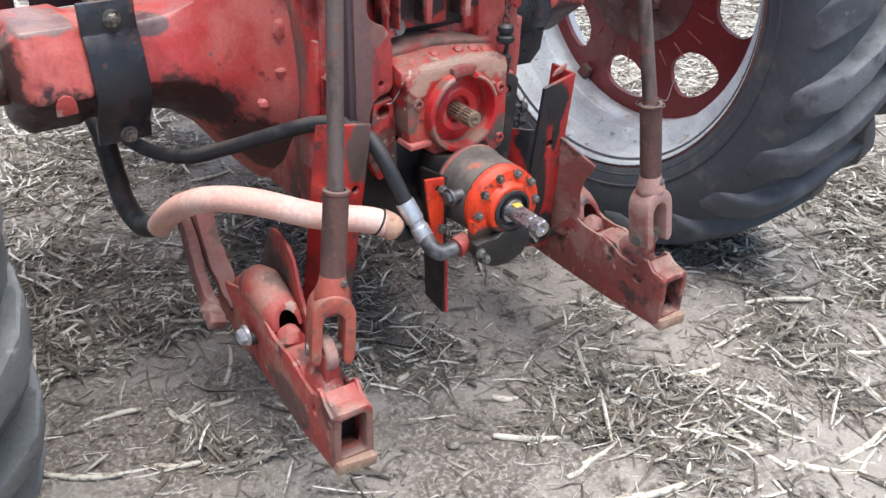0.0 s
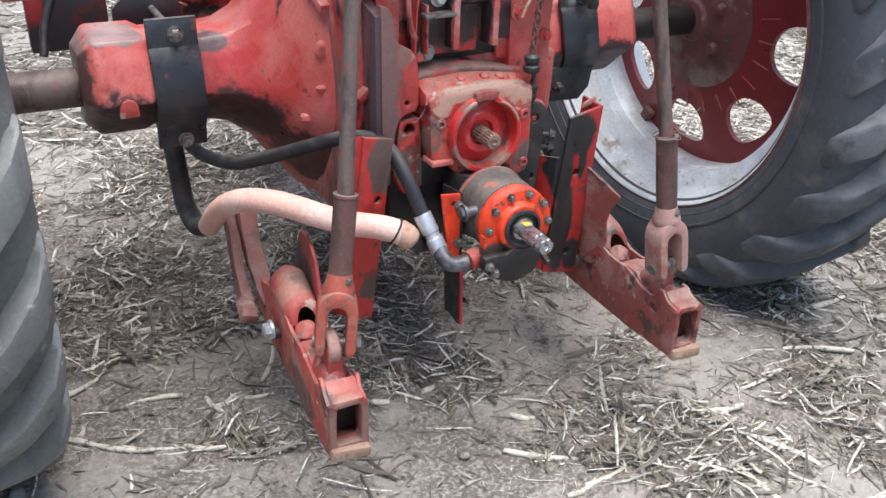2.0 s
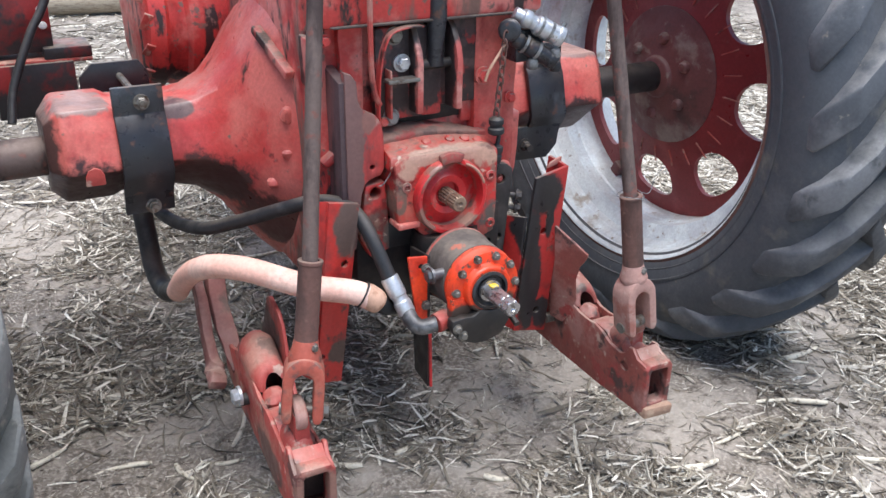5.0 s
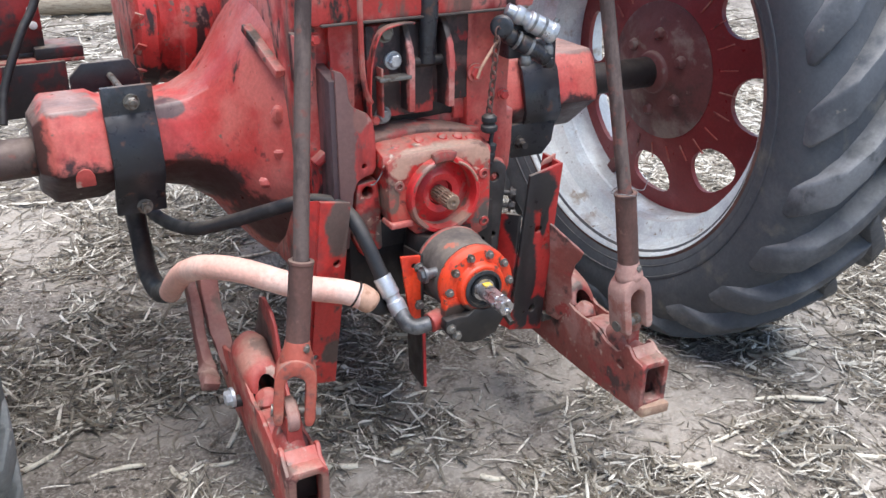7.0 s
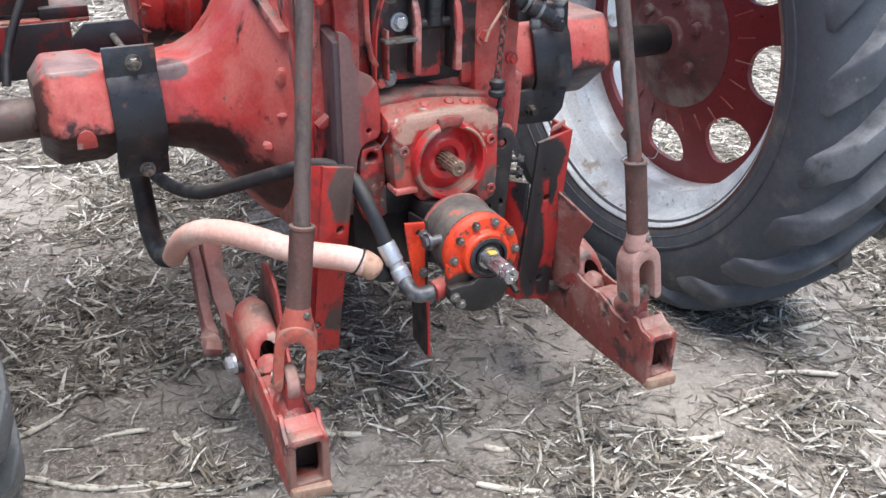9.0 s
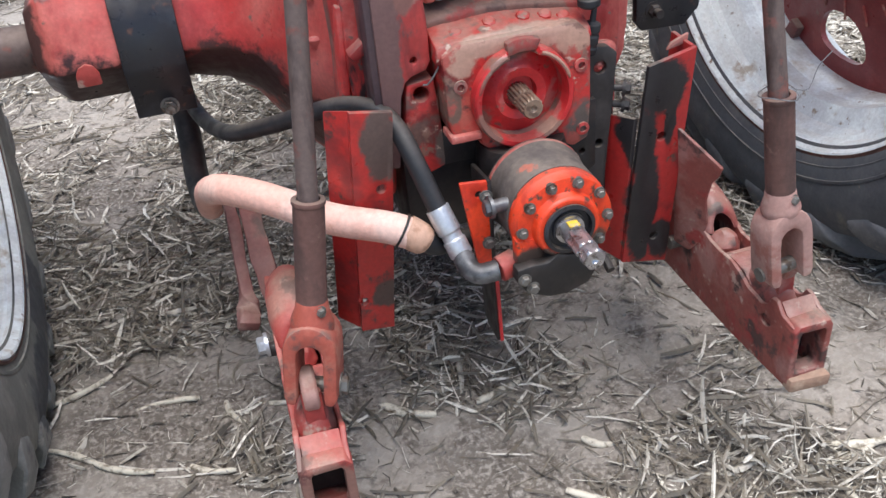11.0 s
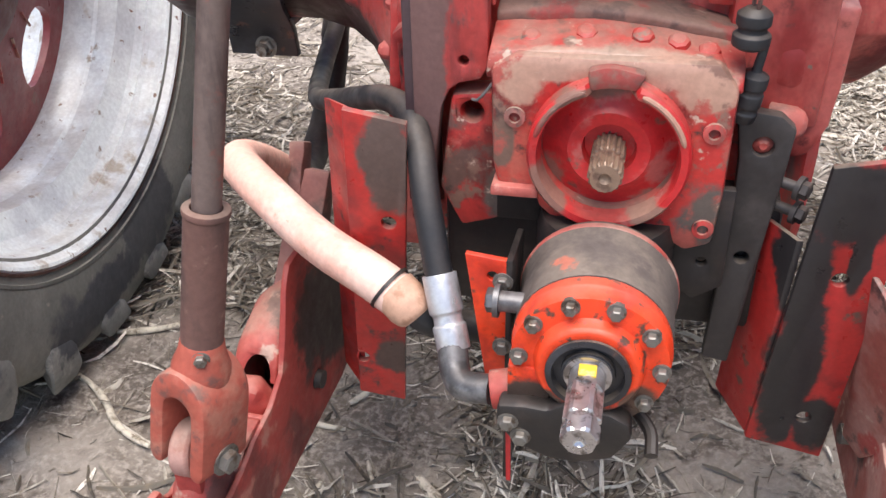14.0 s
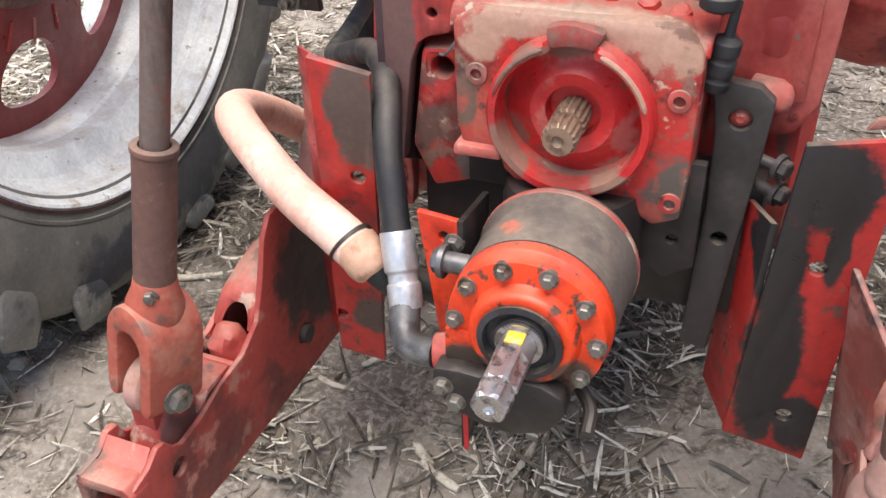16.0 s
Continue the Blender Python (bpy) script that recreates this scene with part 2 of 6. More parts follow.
HUB_DIRT = worn("dirty_maroon_casting", (0.15, 0.05, 0.046), [((0.27, 0.2, 0.17), 3.2, 0.5, 0.6), ((0.085, 0.04, 0.036), 7, 0.54, 0.66), ((0.24, 0.17, 0.14), 20, 0.6, 0.7)], 0.5, 0, 0.4, 0.4)
# Both dusty mixes turn darker low down on the left tyre.
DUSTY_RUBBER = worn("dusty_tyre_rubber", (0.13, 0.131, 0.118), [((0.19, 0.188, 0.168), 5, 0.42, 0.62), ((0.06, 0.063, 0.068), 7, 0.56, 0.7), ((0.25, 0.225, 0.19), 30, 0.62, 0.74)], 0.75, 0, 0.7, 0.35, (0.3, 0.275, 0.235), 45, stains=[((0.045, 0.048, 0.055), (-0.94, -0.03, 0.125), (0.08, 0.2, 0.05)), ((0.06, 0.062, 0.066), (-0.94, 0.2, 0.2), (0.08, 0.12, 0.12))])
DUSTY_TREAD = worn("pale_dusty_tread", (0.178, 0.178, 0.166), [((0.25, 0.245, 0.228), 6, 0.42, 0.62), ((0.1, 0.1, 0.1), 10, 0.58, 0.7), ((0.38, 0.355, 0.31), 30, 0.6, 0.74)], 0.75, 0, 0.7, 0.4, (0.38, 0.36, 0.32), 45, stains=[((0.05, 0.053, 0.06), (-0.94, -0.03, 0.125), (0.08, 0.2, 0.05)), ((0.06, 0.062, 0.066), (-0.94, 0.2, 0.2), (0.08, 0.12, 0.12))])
TREAD = worn("dusty_tread_rubber", (0.078, 0.084, 0.095), [((0.18, 0.185, 0.195), 4, 0.48, 0.66), ((0.055, 0.06, 0.066), 9, 0.56, 0.7), ((0.24, 0.22, 0.19), 30, 0.64, 0.74)], 0.55, 0, 0.9, 0.4, (0.31, 0.3, 0.285), 45)
RUBBER = worn("tyre_rubber", (0.07, 0.076, 0.087), [((0.11, 0.116, 0.126), 5, 0.45, 0.7), ((0.16, 0.15, 0.13), 9, 0.58, 0.76), ((0.2, 0.17, 0.135), 30, 0.66, 0.76)], 0.62, 0, 0.75, 0.35, (0.24, 0.22, 0.185), 45)
HOSE = worn("hose_rubber", (0.02, 0.021, 0.024), [((0.05, 0.05, 0.052), 18, 0.52, 0.7)], 0.5, 0, 0.3, 0.15)
SLEEVE = worn("pink_sleeve", (0.8, 0.46, 0.365), [((0.86, 0.58, 0.48), 14, 0.45, 0.62), ((0.66, 0.35, 0.26), 22, 0.6, 0.7), ((0.4, 0.22, 0.14), 55, 0.68, 0.75)], 0.72, 0, 0.1, 0.3, (0.7, 0.55, 0.42), 120)
TAN = worn("orange_brown_rubber", (0.6, 0.36, 0.25), [((0.45, 0.24, 0.15), 50, 0.5, 0.65)], 0.6, 0, 0.1, 0.3)
YELLOW = worn("yellow_paint_mark", (0.75, 0.5, 0.05), [((0.4, 0.35, 0.28), 60, 0.5, 0.62)], 0.4, 0, 0.0, 0.1)
BRIGHT_RED = worn("glossy_red_paint", (0.62, 0.03, 0.032), [((0.42, 0.03, 0.032), 9, 0.52, 0.65), ((0.56, 0.15, 0.13), 18, 0.54, 0.64), ((0.24, 0.1, 0.075), 34, 0.62, 0.69)], 0.34, 0, 0.3, 0.25, stains=[((0.3, 0.15, 0.115), (-0.066, -0.42, 0.655), (0.026, 0.06, 0.036)), ((0.36, 0.2, 0.15), (0.05, -0.42, 0.64), (0.03, 0.06, 0.016)), ((0.26, 0.12, 0.09), (-0.02, -0.42, 0.765), (0.05, 0.06, 0.012))])
DULL_ZINC = worn("dull_zinc", (0.27, 0.275, 0.275), [((0.13, 0.13, 0.13), 40, 0.48, 0.65)], 0.45, 0.5, 0.2, 0.2)
PINK_DUST = worn("pink_dusty_casting", (0.42, 0.24, 0.2), [((0.33, 0.13, 0.1), 14, 0.5, 0.64), ((0.5, 0.34, 0.28), 30, 0.55, 0.7)], 0.75, 0, 0.5, 0.4)
# Ear paint turns near black ahead of the rear edge.
EAR_RED = worn("dark_backed_red_paint", (0.5, 0.1, 0.085), [((0.6, 0.26, 0.22), 12, 0.46, 0.6), ((0.12, 0.05, 0.045), 20, 0.56, 0.66)], 0.5, 0, 0.5, 0.4, stains=[((0.035, 0.024, 0.024), (0.0, -0.31, 0.95), (0.2, 0.046, 0.2))])
STREAKED = worn("dark_streaked_steel", (0.085, 0.052, 0.056), [((0.16, 0.07, 0.068), 12, 0.48, 0.6, (1, 1, 0.15)), ((0.04, 0.03, 0.032), 16, 0.54, 0.64, (1, 1, 0.2))], 0.5, 0, 0.3, 0.4)
CLAY_RED = worn("chalky_red_paint", (0.58, 0.14, 0.11), [((0.6, 0.28, 0.23), 25, 0.5, 0.64), ((0.3, 0.05, 0.04), 18, 0.5, 0.62)], 0.6, 0, 0.5, 0.4)
# Red chips on a black that stands for shade behind the bracket ears.
BRACKET_BLACK = worn("red_chips_and_shade_black", (0.045, 0.03, 0.03), [((0.4, 0.045, 0.042), 13, 0.52, 0.58, (1, 1, 0.6)), ((0.1, 0.06, 0.055), 20, 0.52, 0.64)], 0.5, 0, 0.2, 0.5)
LINK_RED = worn("muddy_dusty_red_paint", (0.4, 0.06, 0.048), [((0.4, 0.16, 0.12), 9, 0.48, 0.62), ((0.12, 0.04, 0.036), 13, 0.51, 0.61), ((0.46, 0.3, 0.24), 22, 0.59, 0.68)], 0.55, 0, 0.35, 0.6, stains=[((0.26, 0.13, 0.1), (-0.428, -0.72, 0.27), (0.07, 0.05, 0.07)), ((0.17, 0.08, 0.065), (-0.43, -0.5, 0.25), (0.08, 0.1, 0.045))])
ELBOW_STEEL = worn("dark_grey_steel", (0.17, 0.17, 0.172), [((0.07, 0.07, 0.072), 22, 0.46, 0.62)], 0.42, 0.4, 0.15, 0.2)
WHITE = worn("white_paint", (0.8, 0.8, 0.78), [((0.5, 0.48, 0.44), 60, 0.55, 0.7)], 0.4, 0, 0.1, 0.1)
LIGHT_WOOD = worn("weathered_wood", (0.42, 0.35, 0.26), [((0.28, 0.22, 0.16), 12, 0.45, 0.65, (1, 6, 6))], 0.8, 0, 0.2, 0.4)


def soil_material():
    m, t, bsdf = nodes_of("dry_soil")
    col = mixed(t, noise_fac(t, 2.2, 0.42, 0.58), (0.15, 0.126, 0.102), (0.33, 0.29, 0.244))
    col = mixed(t, noise_fac(t, 14, 0.5, 0.66, shift=2), col, (0.115, 0.094, 0.075))
    col = mixed(t, noise_fac(t, 90, 0.42, 0.7, detail=4, shift=4), col, (0.38, 0.338, 0.286))
    t.links.new(col, bsdf.inputs["Base Color"])
    bsdf.inputs["Roughness"].default_value = 0.95
    bumped(t, bsdf, 55, 0.7, 0.012, 10)
    return m


def straw_material(name, a, b, c):
    m, t, bsdf = nodes_of(name)
    geo = t.nodes.new("ShaderNodeNewGeometry")
    ramp = t.nodes.new("ShaderNodeValToRGB")
    ramp.color_ramp.elements[0].color, ramp.color_ramp.elements[1].color = (*a, 1), (*c, 1)
    mid = ramp.color_ramp.elements.new(0.55)
    mid.color = (*b, 1)
    t.links.new(geo.outputs["Random Per Island"], ramp.inputs[0])
    col = mixed(t, noise_fac(t, 60, 0.45, 0.7, stretch=(1, 1, 1)), ramp.outputs[0], (0.2, 0.16, 0.11))
    t.links.new(col, bsdf.inputs["Base Color"])
    bsdf.inputs["Roughness"].default_value = 0.7
    bumped(t, bsdf, 300, 0.3, 0.001, 3)
    return m


SOIL = soil_material()
STRAW = straw_material("straw", (0.055, 0.046, 0.036), (0.27, 0.235, 0.182), (0.9, 0.84, 0.72))
# Brighter copy of the straw that paints glare on the ground beyond the wheels.
PALE_STRAW = straw_material("brightened_straw", (0.3, 0.27, 0.22), (0.62, 0.57, 0.48), (0.9, 0.85, 0.75))
STALK = straw_material("corn_stalk", (0.5, 0.44, 0.34), (0.66, 0.6, 0.48), (0.82, 0.77, 0.65))


# ---- mesh helpers ----
def finish(bm, bevel=0.0, angle=32, segments=2):
    bmesh.ops.remove_doubles(bm, verts=bm.verts[:], dist=1e-5)
    bmesh.ops.recalc_face_normals(bm, faces=bm.faces[:])
    if bevel > 0:
        sharp = [e for e in bm.edges if len(e.link_faces) == 2 and e.calc_face_angle(0) > radians(angle)]
        if sharp:
            bmesh.ops.bevel(bm, geom=sharp, offset=bevel, segments=segments, profile=0.5, affect="EDGES", clamp_overlap=True)
    for f in bm.faces:
        f.smooth = True
    for e in bm.edges:
        e.smooth = len(e.link_faces) == 2 and e.calc_face_angle(0) < radians(angle)
    return bm


def part(name, bm, material, parent=None, label="", bevel=0.0, angle=32):
    """One mesh object from a bmesh, under a thing or a part."""
    finish(bm, bevel, angle)
    me = bpy.data.meshes.new(name)
    bm.to_mesh(me)
    bm.free()
    me.materials.append(material)
    ob = new(name, me)
    ob.parent = parent
    if label:
        tagged(ob, label)
    return ob


def thing(name, label, category, group="", kind=""):
    return tagged(new(name), label, category, group, kind)


def frame_to(a, b, up=(0, 0, 1)):
    """A matrix whose local z runs from a to b, at a."""
    a, b = Vector(a), Vector(b)
    z = (b - a).normalized()
    u = Vector(up)
    if abs(z.dot(u)) > 0.99:
        u = Vector((0, 1, 0))
    x = u.cross(z).normalized()
    y = z.cross(x)
    return Matrix.Translation(a) @ Matrix((x, y, z)).transposed().to_4x4()


def add_box(bm, centre, size, turn=None):
    m = Matrix.Translation(centre)
    if turn is not None:
        m = m @ turn.to_4x4()
    r = bmesh.ops.create_cube(bm, size=1.0, matrix=m @ Matrix.Diagonal((*size, 1)))
    return r["verts"]


def add_lathe(bm, profile, m, n=32, closed=False):
    """Turn a profile of (radius, height) round local z."""
    rings = []
    for r, h in profile:
        if r < 1e-6:
            rings.append([bm.verts.new(m @ Vector((0, 0, h)))])
        else:
            rings.append([bm.verts.new(m @ Vector((r * math.cos(2 * math.pi * k / n), r * math.sin(2 * math.pi * k / n), h))) for k in range(n)])
    pairs = list(zip(rings, rings[1:])) + ([(rings[-1], rings[0])] if closed else [])
    for a, b in pairs:
        for k in range(n):
            j = (k + 1) % n
            loop = []
            for v in (a[k % len(a)], a[j % len(a)], b[j % len(b)], b[k % len(b)]):
                if v not in loop:
                    loop.append(v)
            if len(loop) > 2:
                bm.faces.new(loop)
    return bm


def add_cyl(bm, a, b, r, n=20, r2=None):
    h = (Vector(b) - Vector(a)).length
    return add_lathe(bm, [(0, 0), (r, 0), (r if r2 is None else r2, h), (0, h)], frame_to(a, b), n)


def add_hex(bm, centre, way, r, h, n=6):
    """A bolt head with a washer and a slightly domed top."""
    c, w = Vector(centre), Vector(way).normalized()
    m = frame_to(c, c + w)
    add_lathe(bm, [(0, -0.004), (r * 1.35, -0.004), (r * 1.35, h * 0.15), (0, h * 0.15)], m, 16)
    add_lathe(bm, [(0, 0), (r, 0), (r, h * 0.85), (r * 0.8, h), (0, h)], m, n)


def curve_points(points, steps=8):
    """A smooth line (Catmull-Rom) through the points."""
    p = [Vector(q) for q in points]
    p = [2 * p[0] - p[1], *p, 2 * p[-1] - p[-2]]
    out = []
    for i in range(1, len(p) - 2):
        for k in range(steps):
            t = k / steps
            out.append(0.5 * (2 * p[i] + (p[i + 1] - p[i - 1]) * t + (2 * p[i - 1] - 5 * p[i] + 4 * p[i + 1] - p[i + 2]) * t * t + (3 * p[i] - p[i - 1] - 3 * p[i + 1] + p[i + 2]) * t ** 3))
    return [*out, p[-2]]


def add_sweep(bm, points, radius, n=16, section=None, up=(0, 0, 1)):
    """A round tube, or a flat bar with section (half width, half thickness), along a line."""
    pts = [Vector(q) for q in points]
    rings, side = [], None
    for i, q in enumerate(pts):
        d = (pts[min(i + 1, len(pts) - 1)] - pts[max(i - 1, 0)]).normalized()
        if side is None or section:
            u = Vector(up)
            side = u.cross(d)
            side = side.normalized() if side.length > 0.05 else Vector((1, 0, 0))
        else:
            side = (side - d * side.dot(d)).normalized()
        other = d.cross(side)
        if section:
            w, h = section
            ring = [side * sx * w + other * sy * h for sx, sy in ((-1, -1), (1, -1), (1, 1), (-1, 1))]
        else:
            r = radius[i] if isinstance(radius, (list, tuple)) else radius
            ring = [side * r * math.cos(2 * math.pi * k / n) + other * r * math.sin(2 * math.pi * k / n) for k in range(n)]
        rings.append([bm.verts.new(q + o) for o in ring])
    for a, b in zip(rings, rings[1:]):
        m = len(a)
        for k in range(m):
            bm.faces.new((a[k], a[(k + 1) % m], b[(k + 1) % m], b[k]))
    bm.faces.new(rings[0][::-1])
    bm.faces.new(rings[-1])
    return bm


def circle(x, y, r, n=20, start=0.0):
    return [(x + r * math.cos(start + 2 * math.pi * k / n), y + r * math.sin(start + 2 * math.pi * k / n)) for k in range(n)]


def add_plate(bm, outline, holes, thick, m, lift=None):
    """A plate with real holes: outline and holes in local x, y, thickness along local z. lift(x, y) bends it."""
    edges, verts = [], []
    for loop in (outline, *holes):
        vs = [bm.verts.new((x, y, 0)) for x, y in loop]
        verts += vs
        edges += [bm.edges.new((vs[k], vs[(k + 1) % len(vs)])) for k in range(len(vs))]
    faces = [f for f in bmesh.ops.triangle_fill(bm, edges=edges, use_beauty=True)["geom"] if isinstance(f, bmesh.types.BMFace)]
    for f in faces:
        f.normal_update()
        if f.normal.z < 0:
            f.normal_flip()
    got = bmesh.ops.extrude_face_region(bm, geom=faces, use_keep_orig=True)["geom"]
    top = [v for v in got if isinstance(v, bmesh.types.BMVert)]
    for v in top:
        v.co.z += thick
    for v in verts + top:
        if lift:
            v.co.z += lift(v.co.x, v.co.y)
        v.co = m @ v.co
    return bm


def rear(y):
    """Local x, y, z of a plate that stands across the tractor: x across, z up, thickness to the rear from y."""
    return Matrix(((1, 0, 0, 0), (0, 0, -1, y), (0, 1, 0, 0), (0, 0, 0, 1)))


def side_on(x):
    """Local x, y of a plate that stands along the tractor: y ahead, z up, thickness to +x from x."""
    return Matrix(((0, 0, 1, x), (1, 0, 0, 0), (0, 1, 0, 0), (0, 0, 0, 1)))


def add_loft(bm, sections, n=28):
    """A hull along x through rounded sections (x, y, z, half depth, half height, squareness)."""
    rings = []
    for x, y, z, hy, hz, sq in sections:
        ring = []
        for k in range(n):
            a = 2 * math.pi * k / n
            c, s = math.cos(a), math.sin(a)
            ring.append((x, y + hy * math.copysign(abs(c) ** (2 / sq), c), z + hz * math.copysign(abs(s) ** (2 / sq), s)))
        rings.append(ring)
    return join_rings(bm, rings)


def join_rings(bm, rings):
    rings = [[bm.verts.new(p) for p in ring] for ring in rings]
    n = len(rings[0])
    for a, b in zip(rings, rings[1:]):
        for k in range(n):
            bm.faces.new((a[k], a[(k + 1) % n], b[(k + 1) % n], b[k]))
    bm.faces.new(rings[0][::-1])
    bm.faces.new(rings[-1])
    return bm


B = bmesh.new

# ---- ground ----
def ground_height(x, y):
    near = max(0.0, 1 - math.hypot(x, y) / 25)
    h = 0.03 * noise.noise((x * 0.9, y * 0.9, 3.0)) + 0.014 * noise.noise((x * 4, y * 4, 7.0)) + 0.012 * noise.noise((x * 12, y * 12, 1.0)) + 0.009 * abs(noise.noise((x * 24, y * 24, 9.0))) + 0.005 * noise.noise((x * 46, y * 46, 4.0))
    return h * (0.3 + 0.7 * near) - 0.012


def spread(lo, hi, step, far, growth=1.35):
    """Grid lines: even between lo and hi, then wider and wider out to far."""
    inner = list(np.arange(lo, hi + step / 2, step))
    left, right, s = [lo], [hi], step
    while right[-1] < far:
        s *= growth
        left.append(left[-1] - s)
        right.append(right[-1] + s)
    return left[:0:-1] + inner + right[1:]


def build_ground():
    xs, ys = spread(-1.6, 1.9, 0.012, 2500, 1.2), spread(-1.1, 1.8, 0.012, 2500, 1.2)
    verts = [(x, y, ground_height(x, y)) for y in ys for x in xs]
    w = len(xs)
    faces = [(j * w + i, j * w + i + 1, (j + 1) * w + i + 1, (j + 1) * w + i) for j in range(len(ys) - 1) for i in range(w - 1)]
    me = bpy.data.meshes.new("ground")
    me.from_pydata(verts, [], faces)
    me.polygons.foreach_set("use_smooth", [True] * len(faces))
    me.materials.append(SOIL)
    tagged(new("ground", me), "dry grey-brown field soil with crop residue", "ground", kind="structure")


build_ground()


BARE_SPOTS = [(-0.7, -0.03, 0.12), (-0.58, 0.06, 0.1), (-0.81, 0.83, 0.14), (-0.66, -0.36, 0.07), (-0.44, -0.52, 0.1), (0.04, -0.78, 0.12), (-0.87, -0.07, 0.08), (0.66, -0.5, 0.1), (0.5, -0.1, 0.12), (0.81, -0.5, 0.08), (0.66, -0.74, 0.08), (-0.36, -0.05, 0.12),
              (-0.19, -0.43, 0.09), (0.21, -0.11, 0.12), (0.0, -0.48, 0.08), (-0.94, -0.27, 0.1), (-0.8, -0.5, 0.1), (0.18, 0.04, 0.1), (-0.3, -0.36, 0.06), (0.26, -0.4, 0.07), (-0.12, -0.62, 0.1), (-0.2, -0.85, 0.1), (0.1, -0.98, 0.12), (-0.83, -0.02, 0.12), (-0.38, -0.14, 0.08)]


MATS = [(-0.71, 0.55, 0.4), (-0.45, 0.45, 0.3), (-0.52, -0.22, 0.14), (0.12, -0.25, 0.3), (0.34, -0.76, 0.2), (0.9, -0.64, 0.2), (-0.86, -0.31, 0.12), (-0.2, -0.3, 0.2), (0.1, 0.3, 0.5)]


def build_straw():
    """Loose straw and leaf strips over the field: many thin curved strips in one mesh."""
    rng = np.random.default_rng(5)
    verts, faces = [], []

    def strip(x, y, length, width, yaw, bend, pitch, roll, z0, n):
        base = len(verts)
        cy, sy = math.cos(yaw), math.sin(yaw)
        cr, sr = math.cos(roll), math.sin(roll)
        for k in range(n):
            s = k / (n - 1) - 0.5
            along = s * length
            off = bend * length * (s * s * 4 - 0.4)
            w = width * (0.5 if k in (0, n - 1) else 1.0) * 0.5
            px, py = x + along * cy - off * sy, y + along * sy + off * cy
            g = ground_height(px, py)
            pz = max(g + z0 + along * pitch + 0.25 * width, g + 0.0015)
            for e in (-1, 1):
                verts.append((px - e * w * sy * cr, py + e * w * cy * cr, pz + e * w * sr))
            verts.append((px, py, pz + width * 0.35))
        for k in range(n - 1):
            a, b = base + 3 * k, base + 3 * k + 3
            faces.append((a, a + 2, b + 2, b))
            faces.append((a + 2, a + 1, b + 1, b + 2))

    def field(count, x0, x1, y0, y1, lmin, lmax, wmin, wmax, floor, feather=0.0):
        """Straws lie in tangled mats with bare soil between; floor: the share that lies on bare soil too; feather: the width over which a field thins out."""
        made = 0
        while made < count:
            x, y = rng.uniform(x0, x1), rng.uniform(y0, y1)
            d = 0.8 * noise.noise((x * 1.5, y * 1.5, 11.0)) + 0.55 * noise.noise((x * 4.5, y * 4.5, 5.0))
            for bx, by, br in BARE_SPOTS:
                d -= 0.8 * math.exp(-((x - bx) ** 2 + (y - by) ** 2) / br ** 2)
            for bx, by, br in MATS:
                d += 0.3 * math.exp(-((x - bx) ** 2 + (y - by) ** 2) / br ** 2)
            d = min(1.0, max(0.0, (d + 0.3) / 0.6))
            d = d * d * (3 - 2 * d)
            rim = min(x - x0, x1 - x, y - y0, y1 - y) / feather if feather else 1.0
            if rim < rng.random():
                made += 0.15
                continue
            if floor + (1 - floor) * d < rng.random():
                made += 0.15
                continue
            length = lmin + (lmax - lmin) * rng.random() ** 1.9
            mat_lift = abs(rng.normal(0, 0.004 + 0.016 * d))
            strip(x, y, length, rng.uniform(wmin, wmax), rng.uniform(0, math.pi), rng.normal(0, 0.035) if rng.random() < 0.85 else rng.normal(0, 0.13), rng.normal(0, 0.15), rng.normal(0, 0.6), mat_lift, 3 if wmax < 0.005 else 4)
            made += 1

    field(46000, -2.3, 2.4, -1.8, 2.1, 0.01, 0.06, 0.0014, 0.0036, 0.12, 0.6)
    field(28000, -2.3, 2.4, -1.8, 2.1, 0.025, 0.13, 0.0034, 0.008, 0.09, 0.6)
    field(5600, -2.3, 2.4, -1.8, 2.1, 0.04, 0.16, 0.0065, 0.0125, 0.08, 0.6)
    field(17000, -4.2, 5.2, 1.2, 6.2, 0.04, 0.25, 0.004, 0.014, 0.3, 0.9)
    field(11000, 1.0, 5.6, -2.2, 2.2, 0.04, 0.2, 0.004, 0.011, 0.3, 0.5)
    field(3500, -6, 9, 4.5, 12, 0.08, 0.4, 0.008, 0.025, 0.5)
    field(16000, -6.0, 6.0, -6.0, -0.9, 0.04, 0.22, 0.005, 0.013, 0.3, 0.9)
    field(6500, -6.0, -1.5, -2.0, 6.0, 0.04, 0.22, 0.005, 0.013, 0.3, 0.7)

    def lay(label, material):
        """Turns the strips made so far into one heap of straw and starts the next."""
        me = bpy.data.meshes.new("straw")
        me.from_pydata(verts, [], faces)
        me.materials.append(material)
        tagged(new("straw", me), label, "straw", kind="stuff")
        verts.clear()
        faces.clear()

    lay("pale dry straw and leaf strips scattered over soil", STRAW)
    # thicker straw beyond the wheels, with the ground's glare put into its colour
    field(7000, 1.3, 3.4, 0.3, 2.5, 0.03, 0.16, 0.004, 0.012, 0.8, 0.2)
    field(3500, 0.45, 1.2, 0.7, 1.8, 0.02, 0.12, 0.003, 0.01, 0.8, 0.2)
    field(3000, -3.0, -1.8, 0.5, 1.9, 0.03, 0.16, 0.004, 0.012, 0.8, 0.2)
    lay("straw coloured brighter, lying thick beyond the tractor wheels", PALE_STRAW)


build_straw()


